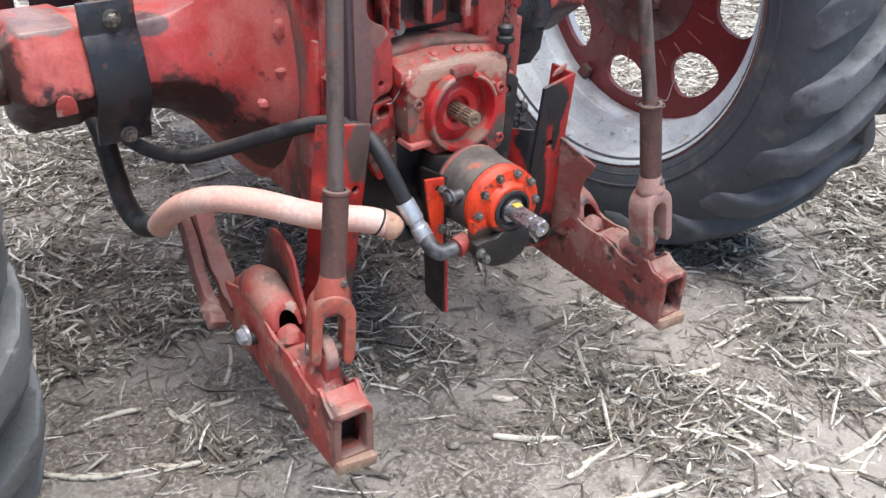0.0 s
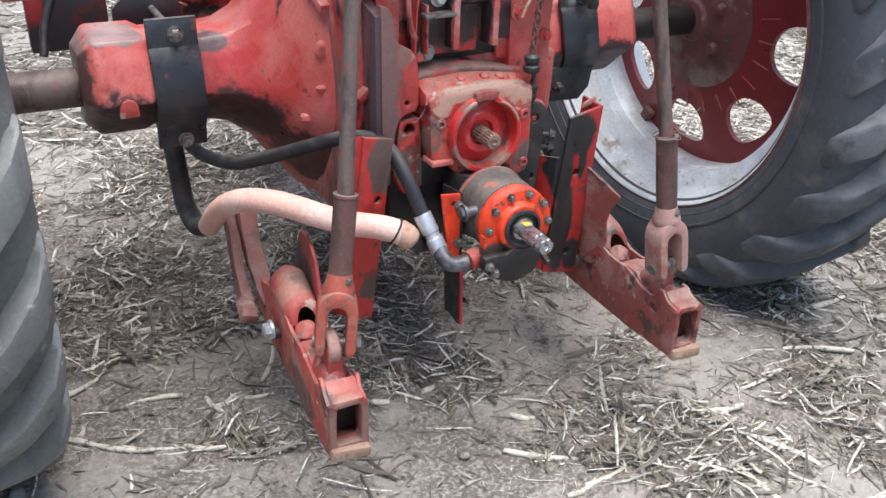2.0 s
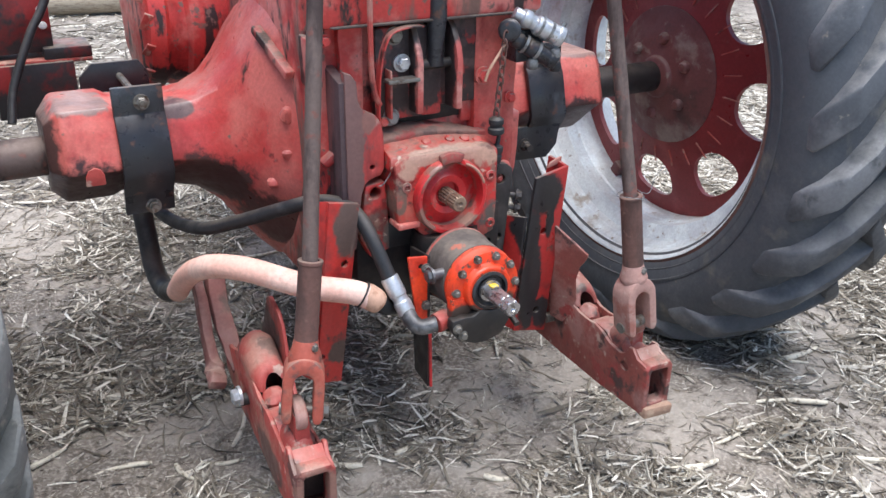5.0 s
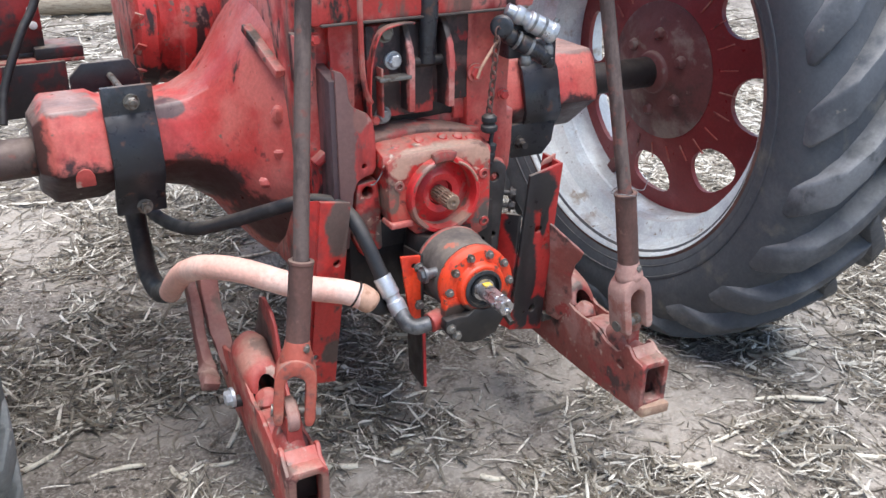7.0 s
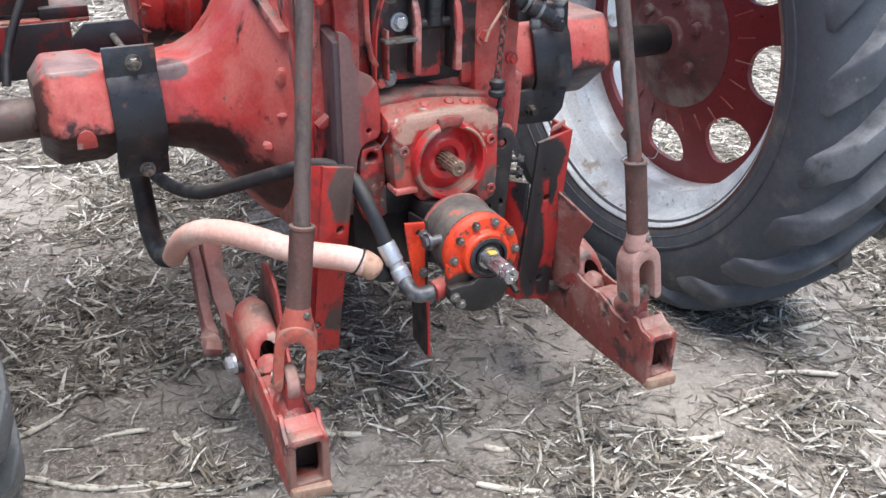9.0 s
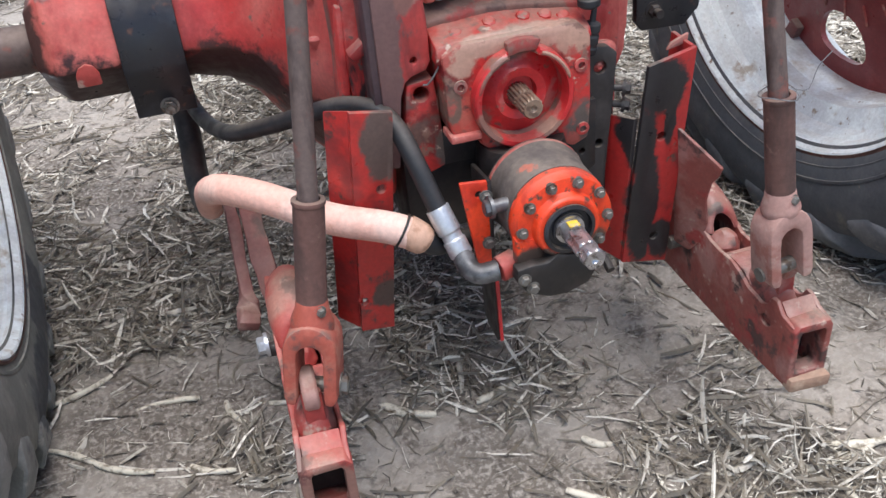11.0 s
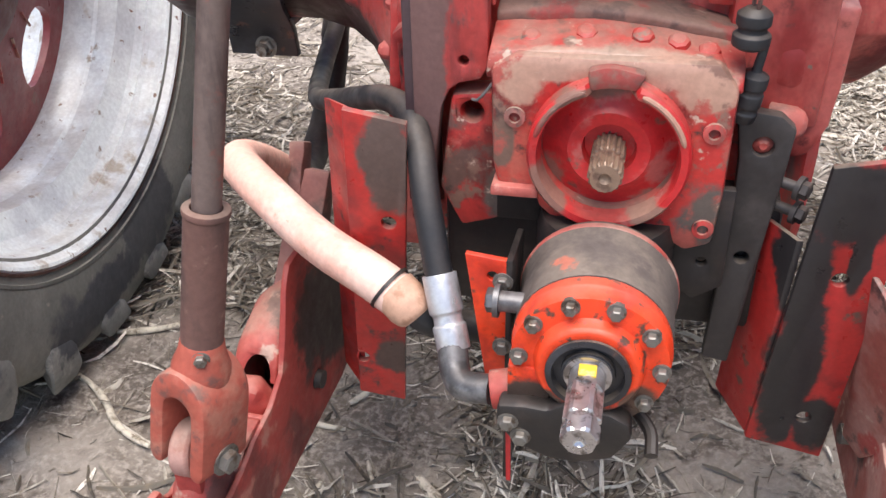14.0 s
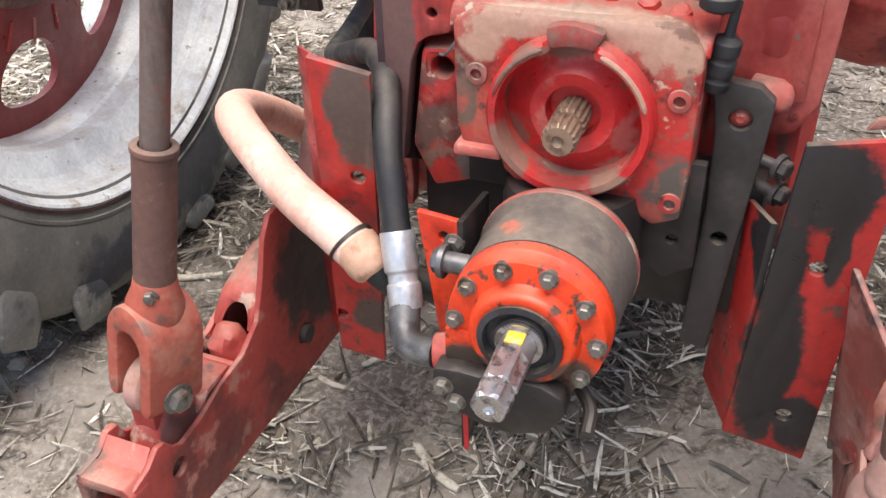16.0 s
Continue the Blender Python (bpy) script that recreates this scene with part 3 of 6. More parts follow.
def build_stalk(x, y, yaw, length, r, lift=0.0):
    """A piece of broken corn stalk lying on the soil, with a node and a split end."""
    g = ground_height(x, y)
    c, s = math.cos(yaw), math.sin(yaw)
    pts, radii = [], []
    for k in range(9):
        u = k / 8
        a = (u - 0.5) * length
        pts.append((x + a * c + 0.01 * math.sin(3 * u) * s, y + a * s - 0.01 * math.sin(3 * u) * c, g + r * 0.75 + lift * u))
        radii.append(r * (1 - 0.25 * u) * (1.18 if k in (3,) else 1.0) * (0.75 if k in (0, 8) else 1.0))
    bm = B()
    add_sweep(bm, pts, radii, 8)
    for v in bm.verts:
        v.co += 0.12 * r * noise.noise_vector(v.co * 90)
    ob = part("corn_stalk", bm, STALK, None, "", angle=50)
    tagged(ob, "pale dry corn stalk piece lying on soil", "corn stalk", "corn stalks on the field")


STALKS = [
    (0.067, -0.621, -0.59, 0.182, 0.0075), (0.097, -0.481, -0.61, 0.065, 0.008), (0.443, -0.878, -1.57, 0.257, 0.008), (0.643, -1.052, 0.06, 0.189, 0.008),
    (0.538, -0.667, -0.18, 0.13, 0.009), (0.479, -0.684, 0.08, 0.168, 0.008), (0.157, -0.896, -0.27, 0.173, 0.009), (-0.39, 0.395, -0.03, 0.122, 0.009),
    (-0.496, 0.374, 0.26, 0.127, 0.007), (-0.623, -0.268, -0.45, 0.094, 0.007), (0.932, -0.831, -0.62, 0.122, 0.008), (-0.471, -0.122, -0.22, 0.1, 0.006),
    (0.087, -0.747, 0.25, 0.09, 0.007), (-0.391, 0.186, -1.42, 0.102, 0.006), (-0.662, 0.289, -0.39, 0.103, 0.006), (0.517, -1.051, -0.79, 0.161, 0.008),
    (-0.221, -0.253, -0.6, 0.118, 0.0095), (-0.006, -0.255, 0.36, 0.175, 0.0085), (-0.789, -0.217, -0.52, 0.13, 0.007),
]
STALKS_BY_THE_WHEELS = [
    (-0.656, 0.661, 0.42, 0.143, 0.006), (-0.821, 0.674, 0.01, 0.084, 0.006), (0.485, -0.854, -2.07, 0.104, 0.007), (0.531, -0.93, -1.15, 0.137, 0.005),
    (1.176, -0.384, 0.02, 0.163, 0.009), (0.164, -0.734, 0.16, 0.133, 0.006), (0.296, -0.626, 0.05, 0.111, 0.006), (0.692, -0.688, -0.88, 0.065, 0.005),
    (-0.34, -0.227, -1.05, 0.118, 0.004), (-0.442, -0.286, 1.05, 0.06, 0.007), (-0.562, -0.13, -1.16, 0.087, 0.007), (-0.612, 0.186, -1.18, 0.074, 0.007), (-0.457, 0.25, -0.96, 0.07, 0.007),
]
for row in STALKS + STALKS_BY_THE_WHEELS:
    build_stalk(*row)
rng_s = random.Random(3)
for _ in range(48):
    sx, sy = rng_s.uniform(-1.6, 2.2), rng_s.uniform(-1.2, 2.6)
    if -0.5 < sx < 0.3 and sy < -0.1:
        sy += 1.4
    build_stalk(sx, sy, rng_s.uniform(0, 3.14), rng_s.uniform(0.06, 0.2), rng_s.uniform(0.004, 0.008), rng_s.uniform(0, 0.01))


def build_clod(x, y, r):
    bm = B()
    bmesh.ops.create_icosphere(bm, subdivisions=3, radius=r)
    for v in bm.verts:
        v.co *= 1 + 0.35 * noise.noise(v.co * (1.6 / r) + Vector((x * 9, y * 9, 0)))
        v.co.z *= 0.65
        v.co += Vector((x, y, ground_height(x, y) + r * 0.25))
    tagged(part("soil_clod", bm, SOIL, angle=60), "rough grey clod of dry soil", "soil clod", "soil clods on the field")


for row in [(0.293, -0.811, 0.026), (0.303, -0.873, 0.018), (0.314, -0.924, 0.016), (0.326, -0.766, 0.014), (0.307, -0.717, 0.012), (0.3, -0.955, 0.012), (0.335, -0.845, 0.012)]:
    build_clod(*row)
rng_c = random.Random(8)
for _ in range(26):
    build_clod(rng_c.uniform(-1.4, 1.9), rng_c.uniform(-1.0, 1.8), rng_c.uniform(0.006, 0.02))



def build_crumbs():
    """Small crumbs of dry soil, thickest on the bare patches, in one mesh."""
    rng = np.random.default_rng(12)
    verts, faces = [], []
    shape = ((1, 0, 0), (-1, 0, 0), (0, 1, 0), (0, -1, 0), (0, 0, 1), (0, 0, -1))
    while len(faces) < 8 * 7000:
        x, y = rng.uniform(-1.3, 1.8), rng.uniform(-1.1, 1.6)
        if noise.noise((x * 5, y * 5, 21.0)) + 0.35 * noise.noise((x * 18, y * 18, 2.0)) < rng.uniform(-0.15, 0.45):
            continue
        r = 0.0022 + 0.007 * rng.random() ** 3
        g = ground_height(x, y) + r * 0.35
        turn = Euler(rng.uniform(0, 6.28, 3)).to_matrix()
        b = len(verts)
        for c in shape:
            p = turn @ (Vector(c) * r * rng.uniform(0.7, 1.35))
            verts.append((x + p.x, y + p.y, g + 0.75 * p.z))
        for a in (0, 1):
            for c in (2, 3):
                for e in (4, 5):
                    faces.append((b + a, b + c, b + e))
    me = bpy.data.meshes.new("soil_crumbs")
    me.from_pydata(verts, [], faces)
    me.materials.append(SOIL)
    tagged(new("soil_crumbs", me), "small crumbs of dry grey-brown soil", "soil crumbs", kind="stuff")


build_crumbs()

# ---- tractor ----
AXLE_Y, AXLE_Z = 0.105, 0.745
tractor = thing("tractor", "old red farm tractor with worn paint standing on a stubble field", "tractor")


def build_trumpet(sign, end):
    """Rear axle housing on one side: square collar, waist, then a flare into the centre casting."""
    bm = B()
    rows = [
        (end, 0.088, 0.082, 0, 0), (end - 0.03, 0.12, 0.113, 0, 0), (end - 0.04, 0.122, 0.115, 0, 0), (end - 0.13, 0.122, 0.114, 0, 0), (end - 0.15, 0.115, 0.105, 0, 0.1),
        (end - 0.26, 0.114, 0.104, 0, 0.2), (end - 0.32, 0.125, 0.118, -0.003, 0.4), (end - 0.37, 0.15, 0.152, -0.008, 0.6),
        (end - 0.41, 0.19, 0.205, -0.008, 0.8), (end - 0.45, 0.24, 0.265, 0.0, 0.9), (end - 0.49, 0.285, 0.315, 0.01, 1), (end - 0.56, 0.3, 0.325, 0.01, 1),
    ]
    if sign > 0:
        rows = [(x, min(hy, 0.16), min(hz, 0.15), dz, soft) for x, hy, hz, dz, soft in rows]
    # eight facets at the collar, rounder towards the middle
    facet = [(-0.88, 0.6), (-0.7, 1.0), (0.75, 1.0), (0.95, 0.58), (1.0, -0.25), (0.3, -1.0), (-0.05, -1.0), (-1.07, -0.14)]
    rings = []
    for x, hy, hz, dz, soft in rows:
        ring = []
        for k in range(32):
            a, f = divmod(k, 4)
            (y0, z0), (y1, z1) = facet[a], facet[(a + 1) % 8]
            u = f / 4
            py, pz = y0 + (y1 - y0) * u, z0 + (z1 - z0) * u
            r = math.hypot(py, pz)
            py, pz = py * (1 + soft * 0.75 * (1 / r - 1)), pz * (1 + soft * 0.75 * (1 / r - 1))
            ring.append((sign * x, AXLE_Y - max(0, hy - 0.14) * 0.35 + hy * py, AXLE_Z + dz + hz * pz))
        rings.append(ring)
    join_rings(bm, rings)
    for v in bm.verts:
        v.co += 0.0025 * noise.noise_vector(v.co * 18)
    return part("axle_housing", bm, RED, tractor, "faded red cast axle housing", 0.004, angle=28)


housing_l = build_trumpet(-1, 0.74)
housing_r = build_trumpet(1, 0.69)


def build_axle_bar(sign, a, b):
    bm = B()
    add_lathe(bm, [(0, 0), (0.044, 0), (0.044, b - a), (0, b - a)], frame_to((sign * a, AXLE_Y, AXLE_Z), (sign * b, AXLE_Y, AXLE_Z)), 28)
    part("axle_shaft", bm, BAR_STEEL if sign < 0 else BLACK_OIL_AND_SHADE, tractor, "bare steel axle shaft" if sign < 0 else "black greasy axle shaft", 0.003)


build_axle_bar(-1, 0.70, 1.2)
build_axle_bar(1, 0.69, 0.98)


def build_clamp(x, w, parent_name):
    """Black clamp round the axle housing: a bent plate behind, one in front, and two bolts through."""
    clamp = part(parent_name, B(), BLACK, tractor, "black steel axle clamp")
    bm = B()
    prof = [(0.012, 0.61), (0.004, 0.655), (-0.03, 0.7), (-0.036, 0.722), (-0.022, 0.78), (-0.008, 0.825), (0.004, 0.84), (0.006, 0.9)]
    n = len(prof)
    rows = []
    for px in (x - w / 2, x + w / 2):
        rows.append([bm.verts.new((px, yy, zz)) for yy, zz in prof] + [bm.verts.new((px, yy + 0.014, zz)) for yy, zz in prof[::-1]])
    m = 2 * n
    for k in range(m):
        bm.faces.new((rows[0][k], rows[0][(k + 1) % m], rows[1][(k + 1) % m], rows[1][k]))
    for k in range(n - 1):
        for r in rows:
            bm.faces.new((r[k], r[k + 1], r[m - 2 - k], r[m - 1 - k]))
    part("clamp_plate", bm, BLACK, clamp, "", 0.002)
    bm = B()
    out = [(x - w / 2 - 0.03, 0.83), (x - w / 2 - 0.03, 0.87), (x - w / 2, 0.9), (x + w / 2, 0.9), (x + w / 2 + 0.02, 0.87), (x + w / 2 + 0.02, 0.83)]
    add_plate(bm, out, [], 0.012, rear(0.275))
    part("clamp_plate", bm, BLACK, clamp, "", 0.003)
    for z in (0.866, 0.626):
        bm = B()
        yb = 0.002 if z > 0.7 else 0.008
        add_hex(bm, (x + 0.006, yb, z), (0, -1, 0), 0.013, 0.012)
        add_cyl(bm, (x + 0.006, yb - 0.008, z), (x + 0.006, yb - 0.024, z), 0.0085, 12)
        add_cyl(bm, (x + 0.006, 0.0, z), (x + 0.006, 0.29, z), 0.008, 10)
        part("bolt", bm, BOLT, clamp, "worn steel bolt and nut")


build_clamp(-0.545, 0.108, "axle_clamp")
build_clamp(0.487, 0.108, "axle_clamp")


# wheels
DEEP = 0.045


def build_wheel(sign, flange, phase, carcass, tread, toe=0.0):
    """Rear wheel: bar-tread tyre, silver rim, maroon dished disc with eight holes. Built along +x, mirrored by sign."""
    wheel = new("wheel")
    wheel.parent = tractor
    wheel.location = (sign * flange, AXLE_Y - 0.02, AXLE_Z)
    wheel.rotation_euler = (0, 0, (0 if sign > 0 else math.pi) + radians(toe))
    tagged(wheel, "rear wheel with dusty black bar-tread tyre")
    turn = Matrix(((0, 0, 1, 0), (1, 0, 0, 0), (0, 1, 0, 0), (0, 0, 0, 1)))
    half = 0.185
    # tyre carcass: profile of (radius, x) from inner bead round to outer bead
    swell = 0.016 if sign > 0 else 0.0   # the right tyre bulges further
    prof = [(0.505, 0.014), (0.53, 0.001 - swell * 0.3), (0.56, -0.008 - swell * 0.8), (0.62, -0.013 - swell), (0.67, -0.01 - swell), (0.705, 0.004 - swell * 0.6), (0.725, 0.03), (0.735, 0.09), (0.738, half)]
    prof = prof + [(r, 2 * half - h) for r, h in prof[-2::-1]]
    bm = B()
    add_lathe(bm, prof, turn, 120)
    # low rings on the sidewall
    for r, h in ((0.545, -0.004 - swell * 0.5), (0.575, -0.009 - swell * 0.85))[:1 if sign < 0 else 2]:
        add_lathe(bm, [(r, h + 0.006), (r + 0.002, h - 0.004), (r + 0.008, h - 0.004), (r + 0.01, h + 0.004)], turn, 96)
    # squash onto the soil
    for v in bm.verts:
        if v.co.z < -0.72:
            v.co.z = -0.72 + (v.co.z + 0.72) * 0.6
    part("tyre", bm, carcass, wheel, "dusty black rubber tyre", angle=50)

    LUGS = 23
    # (radius, x, way out in radius, way out in x, height, half width at the top) from the sidewall to past the middle
    bar = [(0.66, -0.011 - swell, 0.0, -1.0, 0.001, 0.034), (0.682, -0.007 - swell, 0.3, -0.9, 0.006, 0.044), (0.704, 0.004 - swell * 0.6, 0.8, -0.6, 0.022, 0.046), (0.724, 0.026, 0.95, -0.25, 0.046, 0.044),
           (0.735, 0.075, 1.0, -0.1, 0.052, 0.038), (0.739, 0.13, 1.0, 0.0, 0.053, 0.033), (0.74, half + 0.028, 1.0, 0.0, 0.053, 0.027)]

    def lug(n, flip):
        """One curved tread bar from the sidewall over the shoulder to past the middle."""
        bm2 = B()
        a0 = 2 * math.pi * (n + (0.5 if flip else 0)) / LUGS + phase
        rings = []
        for r, x, wr, wx, high, wide in bar:
            # bars lead at the middle of the tread
            ang = a0 - 0.36 * max(0.0, (x + 0.011 + swell) / (half + 0.04)) ** 0.85
            ring = []
            for h, w in ((-0.018, wide + 0.014), (high, wide), (high, -wide), (-0.018, -wide - 0.014)):
                rr, xx = r + wr * h, x + wx * h
                b = ang + w / rr
                z = rr * math.sin(b)
                if z < -0.72:
                    z = -0.72 + (z + 0.72) * 0.35
                ring.append(bm2.verts.new((2 * half - xx if flip else xx, rr * math.cos(b), z)))
            rings.append(ring)
        for a, b in zip(rings, rings[1:]):
            for j in range(4):
                bm2.faces.new((a[j], a[(j + 1) % 4], b[(j + 1) % 4], b[j]))
        bm2.faces.new(rings[0])
        bm2.faces.new(rings[-1])
        part("tread_bar", bm2, tread, wheel, "", 0.008, 25)

    for k in range(LUGS):
        lug(k, False)
        lug(k, True)
    # rim: flange, bead seat, well and back again, as a closed shell
    RIM = 0.948
    outer = [(0.553, -0.004), (0.562, 0.002), (0.562, 0.008), (0.552, 0.016), (0.544, 0.03), (0.54, 0.075), (0.49, 0.1), (0.47, 0.2), (0.475, 0.26), (0.52, 0.29), (0.522, 0.345), (0.56, 0.36)]
    inner = [(0.553, 0.367), (0.512, 0.349), (0.508, 0.295), (0.466, 0.266), (0.459, 0.2), (0.462, 0.15), (0.466, 0.143), (0.464, 0.136), (0.466, 0.1), (0.512, 0.08), (0.524, 0.066), (0.52, 0.06), (0.528, 0.052), (0.531, 0.03), (0.536, 0.024), (0.534, 0.017), (0.541, 0.008), (0.547, -0.002)]
    bm = B()
    add_lathe(bm, [(r * RIM, h) for r, h in outer + inner], turn, 96, closed=True)
    part("rim", bm, SILVER, wheel, "silver-painted steel rim with rust marks", angle=25)
    bm = B()
    lip = 0.551 if sign > 0 else 0.5575
    add_lathe(bm, [(r * RIM, h) for r, h in ((lip, -0.0062), (0.563, -0.003), (0.566, 0.004), (0.56, 0.006))], turn, 96)
    part("rim_edge", bm, RUST, wheel, "rusty edge of the rim", angle=40)
    # disc
    def dish(x, y):
        r = math.hypot(x, y)
        return 0.0 if r > 0.42 else (-0.055 * (0.42 - r) / 0.24 if r > 0.18 else -0.055)
    holes = []
    for k in range(8):
        a = radians(6 + 45 * k)
        loop = []
        for j in range(22):
            b = 2 * math.pi * j / 22
            u = 0.062 * math.copysign(abs(math.cos(b)) ** 0.8, math.cos(b))
            w = 0.078 * math.copysign(abs(math.sin(b)) ** 0.85, math.sin(b)) * (1 + 0.2 * u / 0.062)
            loop.append(((0.325 + u) * math.cos(a) - w * math.sin(a), (0.325 + u) * math.sin(a) + w * math.cos(a)))
        holes.append(loop)
    bm = B()
    rings_out = circle(0, 0, 0.436, 96)
    add_plate(bm, rings_out, holes + [circle(0, 0, 0.19, 48)], 0.016, turn @ Matrix.Translation((0, 0, DEEP + 0.17)), dish)
    disc = part("disc", bm, MAROON, wheel, "maroon dished wheel disc with eight holes", angle=40)
    bm = B()
    add_lathe(bm, [(r, DEEP + h) for r, h in ((0, 0.07), (0.05, 0.07), (0.058, 0.074), (0.062, 0.084), (0.1, 0.088), (0.135, 0.094), (0.152, 0.102), (0.175, 0.108), (0.2, 0.116), (0.2, 0.128), (0, 0.128))], turn, 64)
    part("hub", bm, HUB_DIRT, wheel, "dusty maroon wheel hub", 0.002)
    for k in range(6):
        a = radians(35 + 60 * k)
        bm = B()
        add_lathe(bm, [(0, 0.014), (0.011, 0.014), (0.016, 0.009), (0.019, 0.0), (0.02, -0.008)], frame_to(turn @ Vector((0.112 * math.cos(a), 0.112 * math.sin(a), DEEP + 0.09)), turn @ Vector((0.112 * math.cos(a), 0.112 * math.sin(a), DEEP - 1))), 10)
        part("lug_bolt", bm, HUB_DIRT, wheel)
    for k in range(24):
        a = radians(4 + 15 * k)
        bm = B()
        base = []
        for r, w in ((0.225, 0.0018), (0.275, 0.0014)):
            x0 = DEEP + 0.17 - 0.055 * (0.42 - r) / 0.24
            for sx, dx in ((-1, 0.001), (1, 0.001), (1, -0.004), (-1, -0.004)):
                base.append(bm.verts.new((x0 + dx, r * math.cos(a) - sx * w * math.sin(a), r * math.sin(a) + sx * w * math.cos(a))))
        for q in ((0, 1, 5, 4), (1, 2, 6, 5), (2, 3, 7, 6), (3, 0, 4, 7), (0, 3, 2, 1), (4, 5, 6, 7)):
            bm.faces.new([base[i] for i in q])
        part("rib", bm, DUSTY_RED, wheel)
    for a in (200, 300, 70) if sign > 0 else ():
        bm = B()
        a = radians(a)
        p = turn @ Vector((0.415 * math.cos(a), 0.415 * math.sin(a), DEEP + 0.155))
        add_box(bm, p, (0.025, 0.04, 0.035), Euler((a, 0, 0)).to_matrix())
        part("rim_clamp", bm, HUB_DIRT, wheel, "", 0.004)
    return wheel


build_wheel(1, 0.816, 0.1, RUBBER, TREAD, 4.2)
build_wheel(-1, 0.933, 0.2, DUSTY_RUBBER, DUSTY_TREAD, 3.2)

# centre casting
bm = B()
add_loft(bm, [(x, 0.1, 0.815, hy, hz, 7) for x, hy, hz in ((-0.26, 0.36, 0.34), (-0.245, 0.38, 0.36), (0.21, 0.38, 0.36), (0.225, 0.36, 0.34))], 48)
part("rear_frame", bm, GRIMY_RED, tractor, "worn red cast rear frame", angle=40)
bm = B()
add_box(bm, (0.02, 0.85, 0.78), (0.42, 1.3, 0.55))
part("gearbox_case", bm, RED, tractor, "red gearbox case", 0.03)
bm = B()
add_box(bm, (0.0, 0.0, 1.14), (0.5, 0.68, 0.17))
part("lift_housing", bm, GRIMY_RED, tractor, "worn red hydraulic lift housing", 0.012)
# ribs and pads on the rear of the casting
for x0, z0, sx, sz, d in ((-0.236, 0.84, 0.026, 0.5, 0.02), (-0.175, 0.95, 0.05, 0.24, 0.03), (0.157, 0.89, 0.105, 0.38, 0.035), (0.095, 0.95, 0.03, 0.25, 0.02), (-0.24, 0.60, 0.04, 0.2, 0.025), (0.0, 0.90, 0.2, 0.13, 0.012)):
    bm = B()
    add_box(bm, (x0, -0.285 - d / 2 + 0.012, z0), (sx, d, sz))
    bmesh.ops.subdivide_edges(bm, edges=bm.edges[:], cuts=5, use_grid_fill=True)
    for v in bm.verts:
        v.co += 0.005 * noise.noise_vector(v.co * 24)
    # The widest rib is blackened for the shade between the ears.
    part("casting_rib", bm, BLACK_OIL_AND_SHADE if sx > 0.15 else RED if sx > 0.1 else GRIMY_RED, tractor, "", 0.003, 40)
for x0, z0 in ((-0.235, 1.03), (0.188, 1.03), (0.19, 0.87), (-0.115, 0.855), (0.122, 0.925), (-0.17, 0.83)):
    bm = B()
    add_hex(bm, (x0, -0.318, z0), (0, -1, 0), 0.015 if x0 == 0.122 else 0.01, 0.012)
    part("bolt", bm, GRIMY_RED, tractor)
for x0, z0, y0, sx, sz, lean in ((-0.256, 0.72, -0.258, 0.016, 0.26, 4), (-0.252, 0.985, -0.28, 0.03, 0.1, 0), (-0.226, 0.79, -0.29, 0.05, 0.018, -35), (-0.236, 0.66, -0.29, 0.04, 0.016, -30)):
    bm = B()
    add_box(bm, (x0, y0, z0), (sx, 0.06, sz), Euler((0, radians(lean), 0)).to_matrix())
    for v in bm.verts:
        v.co += 0.004 * noise.noise_vector(v.co * 30)
    part("casting_rib", bm, GRIMY_RED, tractor, "", 0.005)
# worn knobs where the axle housing is bolted to the frame
for x0, y0, z0, r0 in ((-0.275, -0.18, 0.853, 0.013), (-0.278, -0.184, 0.765, 0.011), (-0.3, -0.14, 0.69, 0.013)):
    bm = B()
    bmesh.ops.create_uvsphere(bm, u_segments=12, v_segments=8, radius=r0)
    for v in bm.verts:
        v.co = Vector((x0, y0, z0)) + Vector((v.co.x * 1.2, v.co.y, v.co.z * 1.3)) * (1 + 0.6 * noise.noise(v.co * 70 + Vector((z0 * 40, 0, 0))))
    part("casting_knob", bm, RED, tractor)
# unseen slab and support added above the lift housing to shade the rear
bm = B()
add_box(bm, (0.0, 0.3, 1.48), (0.62, 1.5, 0.06))
part("unseen_shade_slab", bm, RED, tractor, "unseen red slab added overhead to shade the rear", 0.01)
bm = B()
add_box(bm, (0.0, 0.25, 1.34), (0.34, 0.5, 0.24))
part("slab_support", bm, RED, tractor, "", 0.02)
# seam line of the lift housing
bm = B()
add_box(bm, (0, -0.338, 1.058), (0.46, 0.018, 0.005))
part("gasket_flange", bm, GREY_DIRT, tractor, "", 0.003)
# brake drum housing in front of the left axle housing
bm = B()
add_lathe(bm, [(0, 0), (0.15, 0), (0.172, 0.012), (0.178, 0.05), (0.17, 0.06), (0.17, 0.1), (0.185, 0.11), (0.185, 0.2), (0, 0.2)], frame_to((-0.46, 0.47, 0.96), (-0.2, 0.47, 0.96)), 48)
for v in bm.verts:
    v.co += 0.004 * noise.noise_vector(v.co * 14)
part("brake_housing", bm, GRIMY_RED, tractor, "scarred red brake housing", angle=40)
for k in range(7):
    a = radians(150 + 24 * k)
    bm = B()
    p = Vector((-0.455, 0.47 + 0.165 * math.cos(a), 0.96 + 0.165 * math.sin(a)))
    add_box(bm, p, (0.022, 0.006, 0.045), Euler((a + 0.5, 0.4, 0)).to_matrix())
    part("cooling_fin", bm, DUSTY_RED, tractor, "", 0.002)

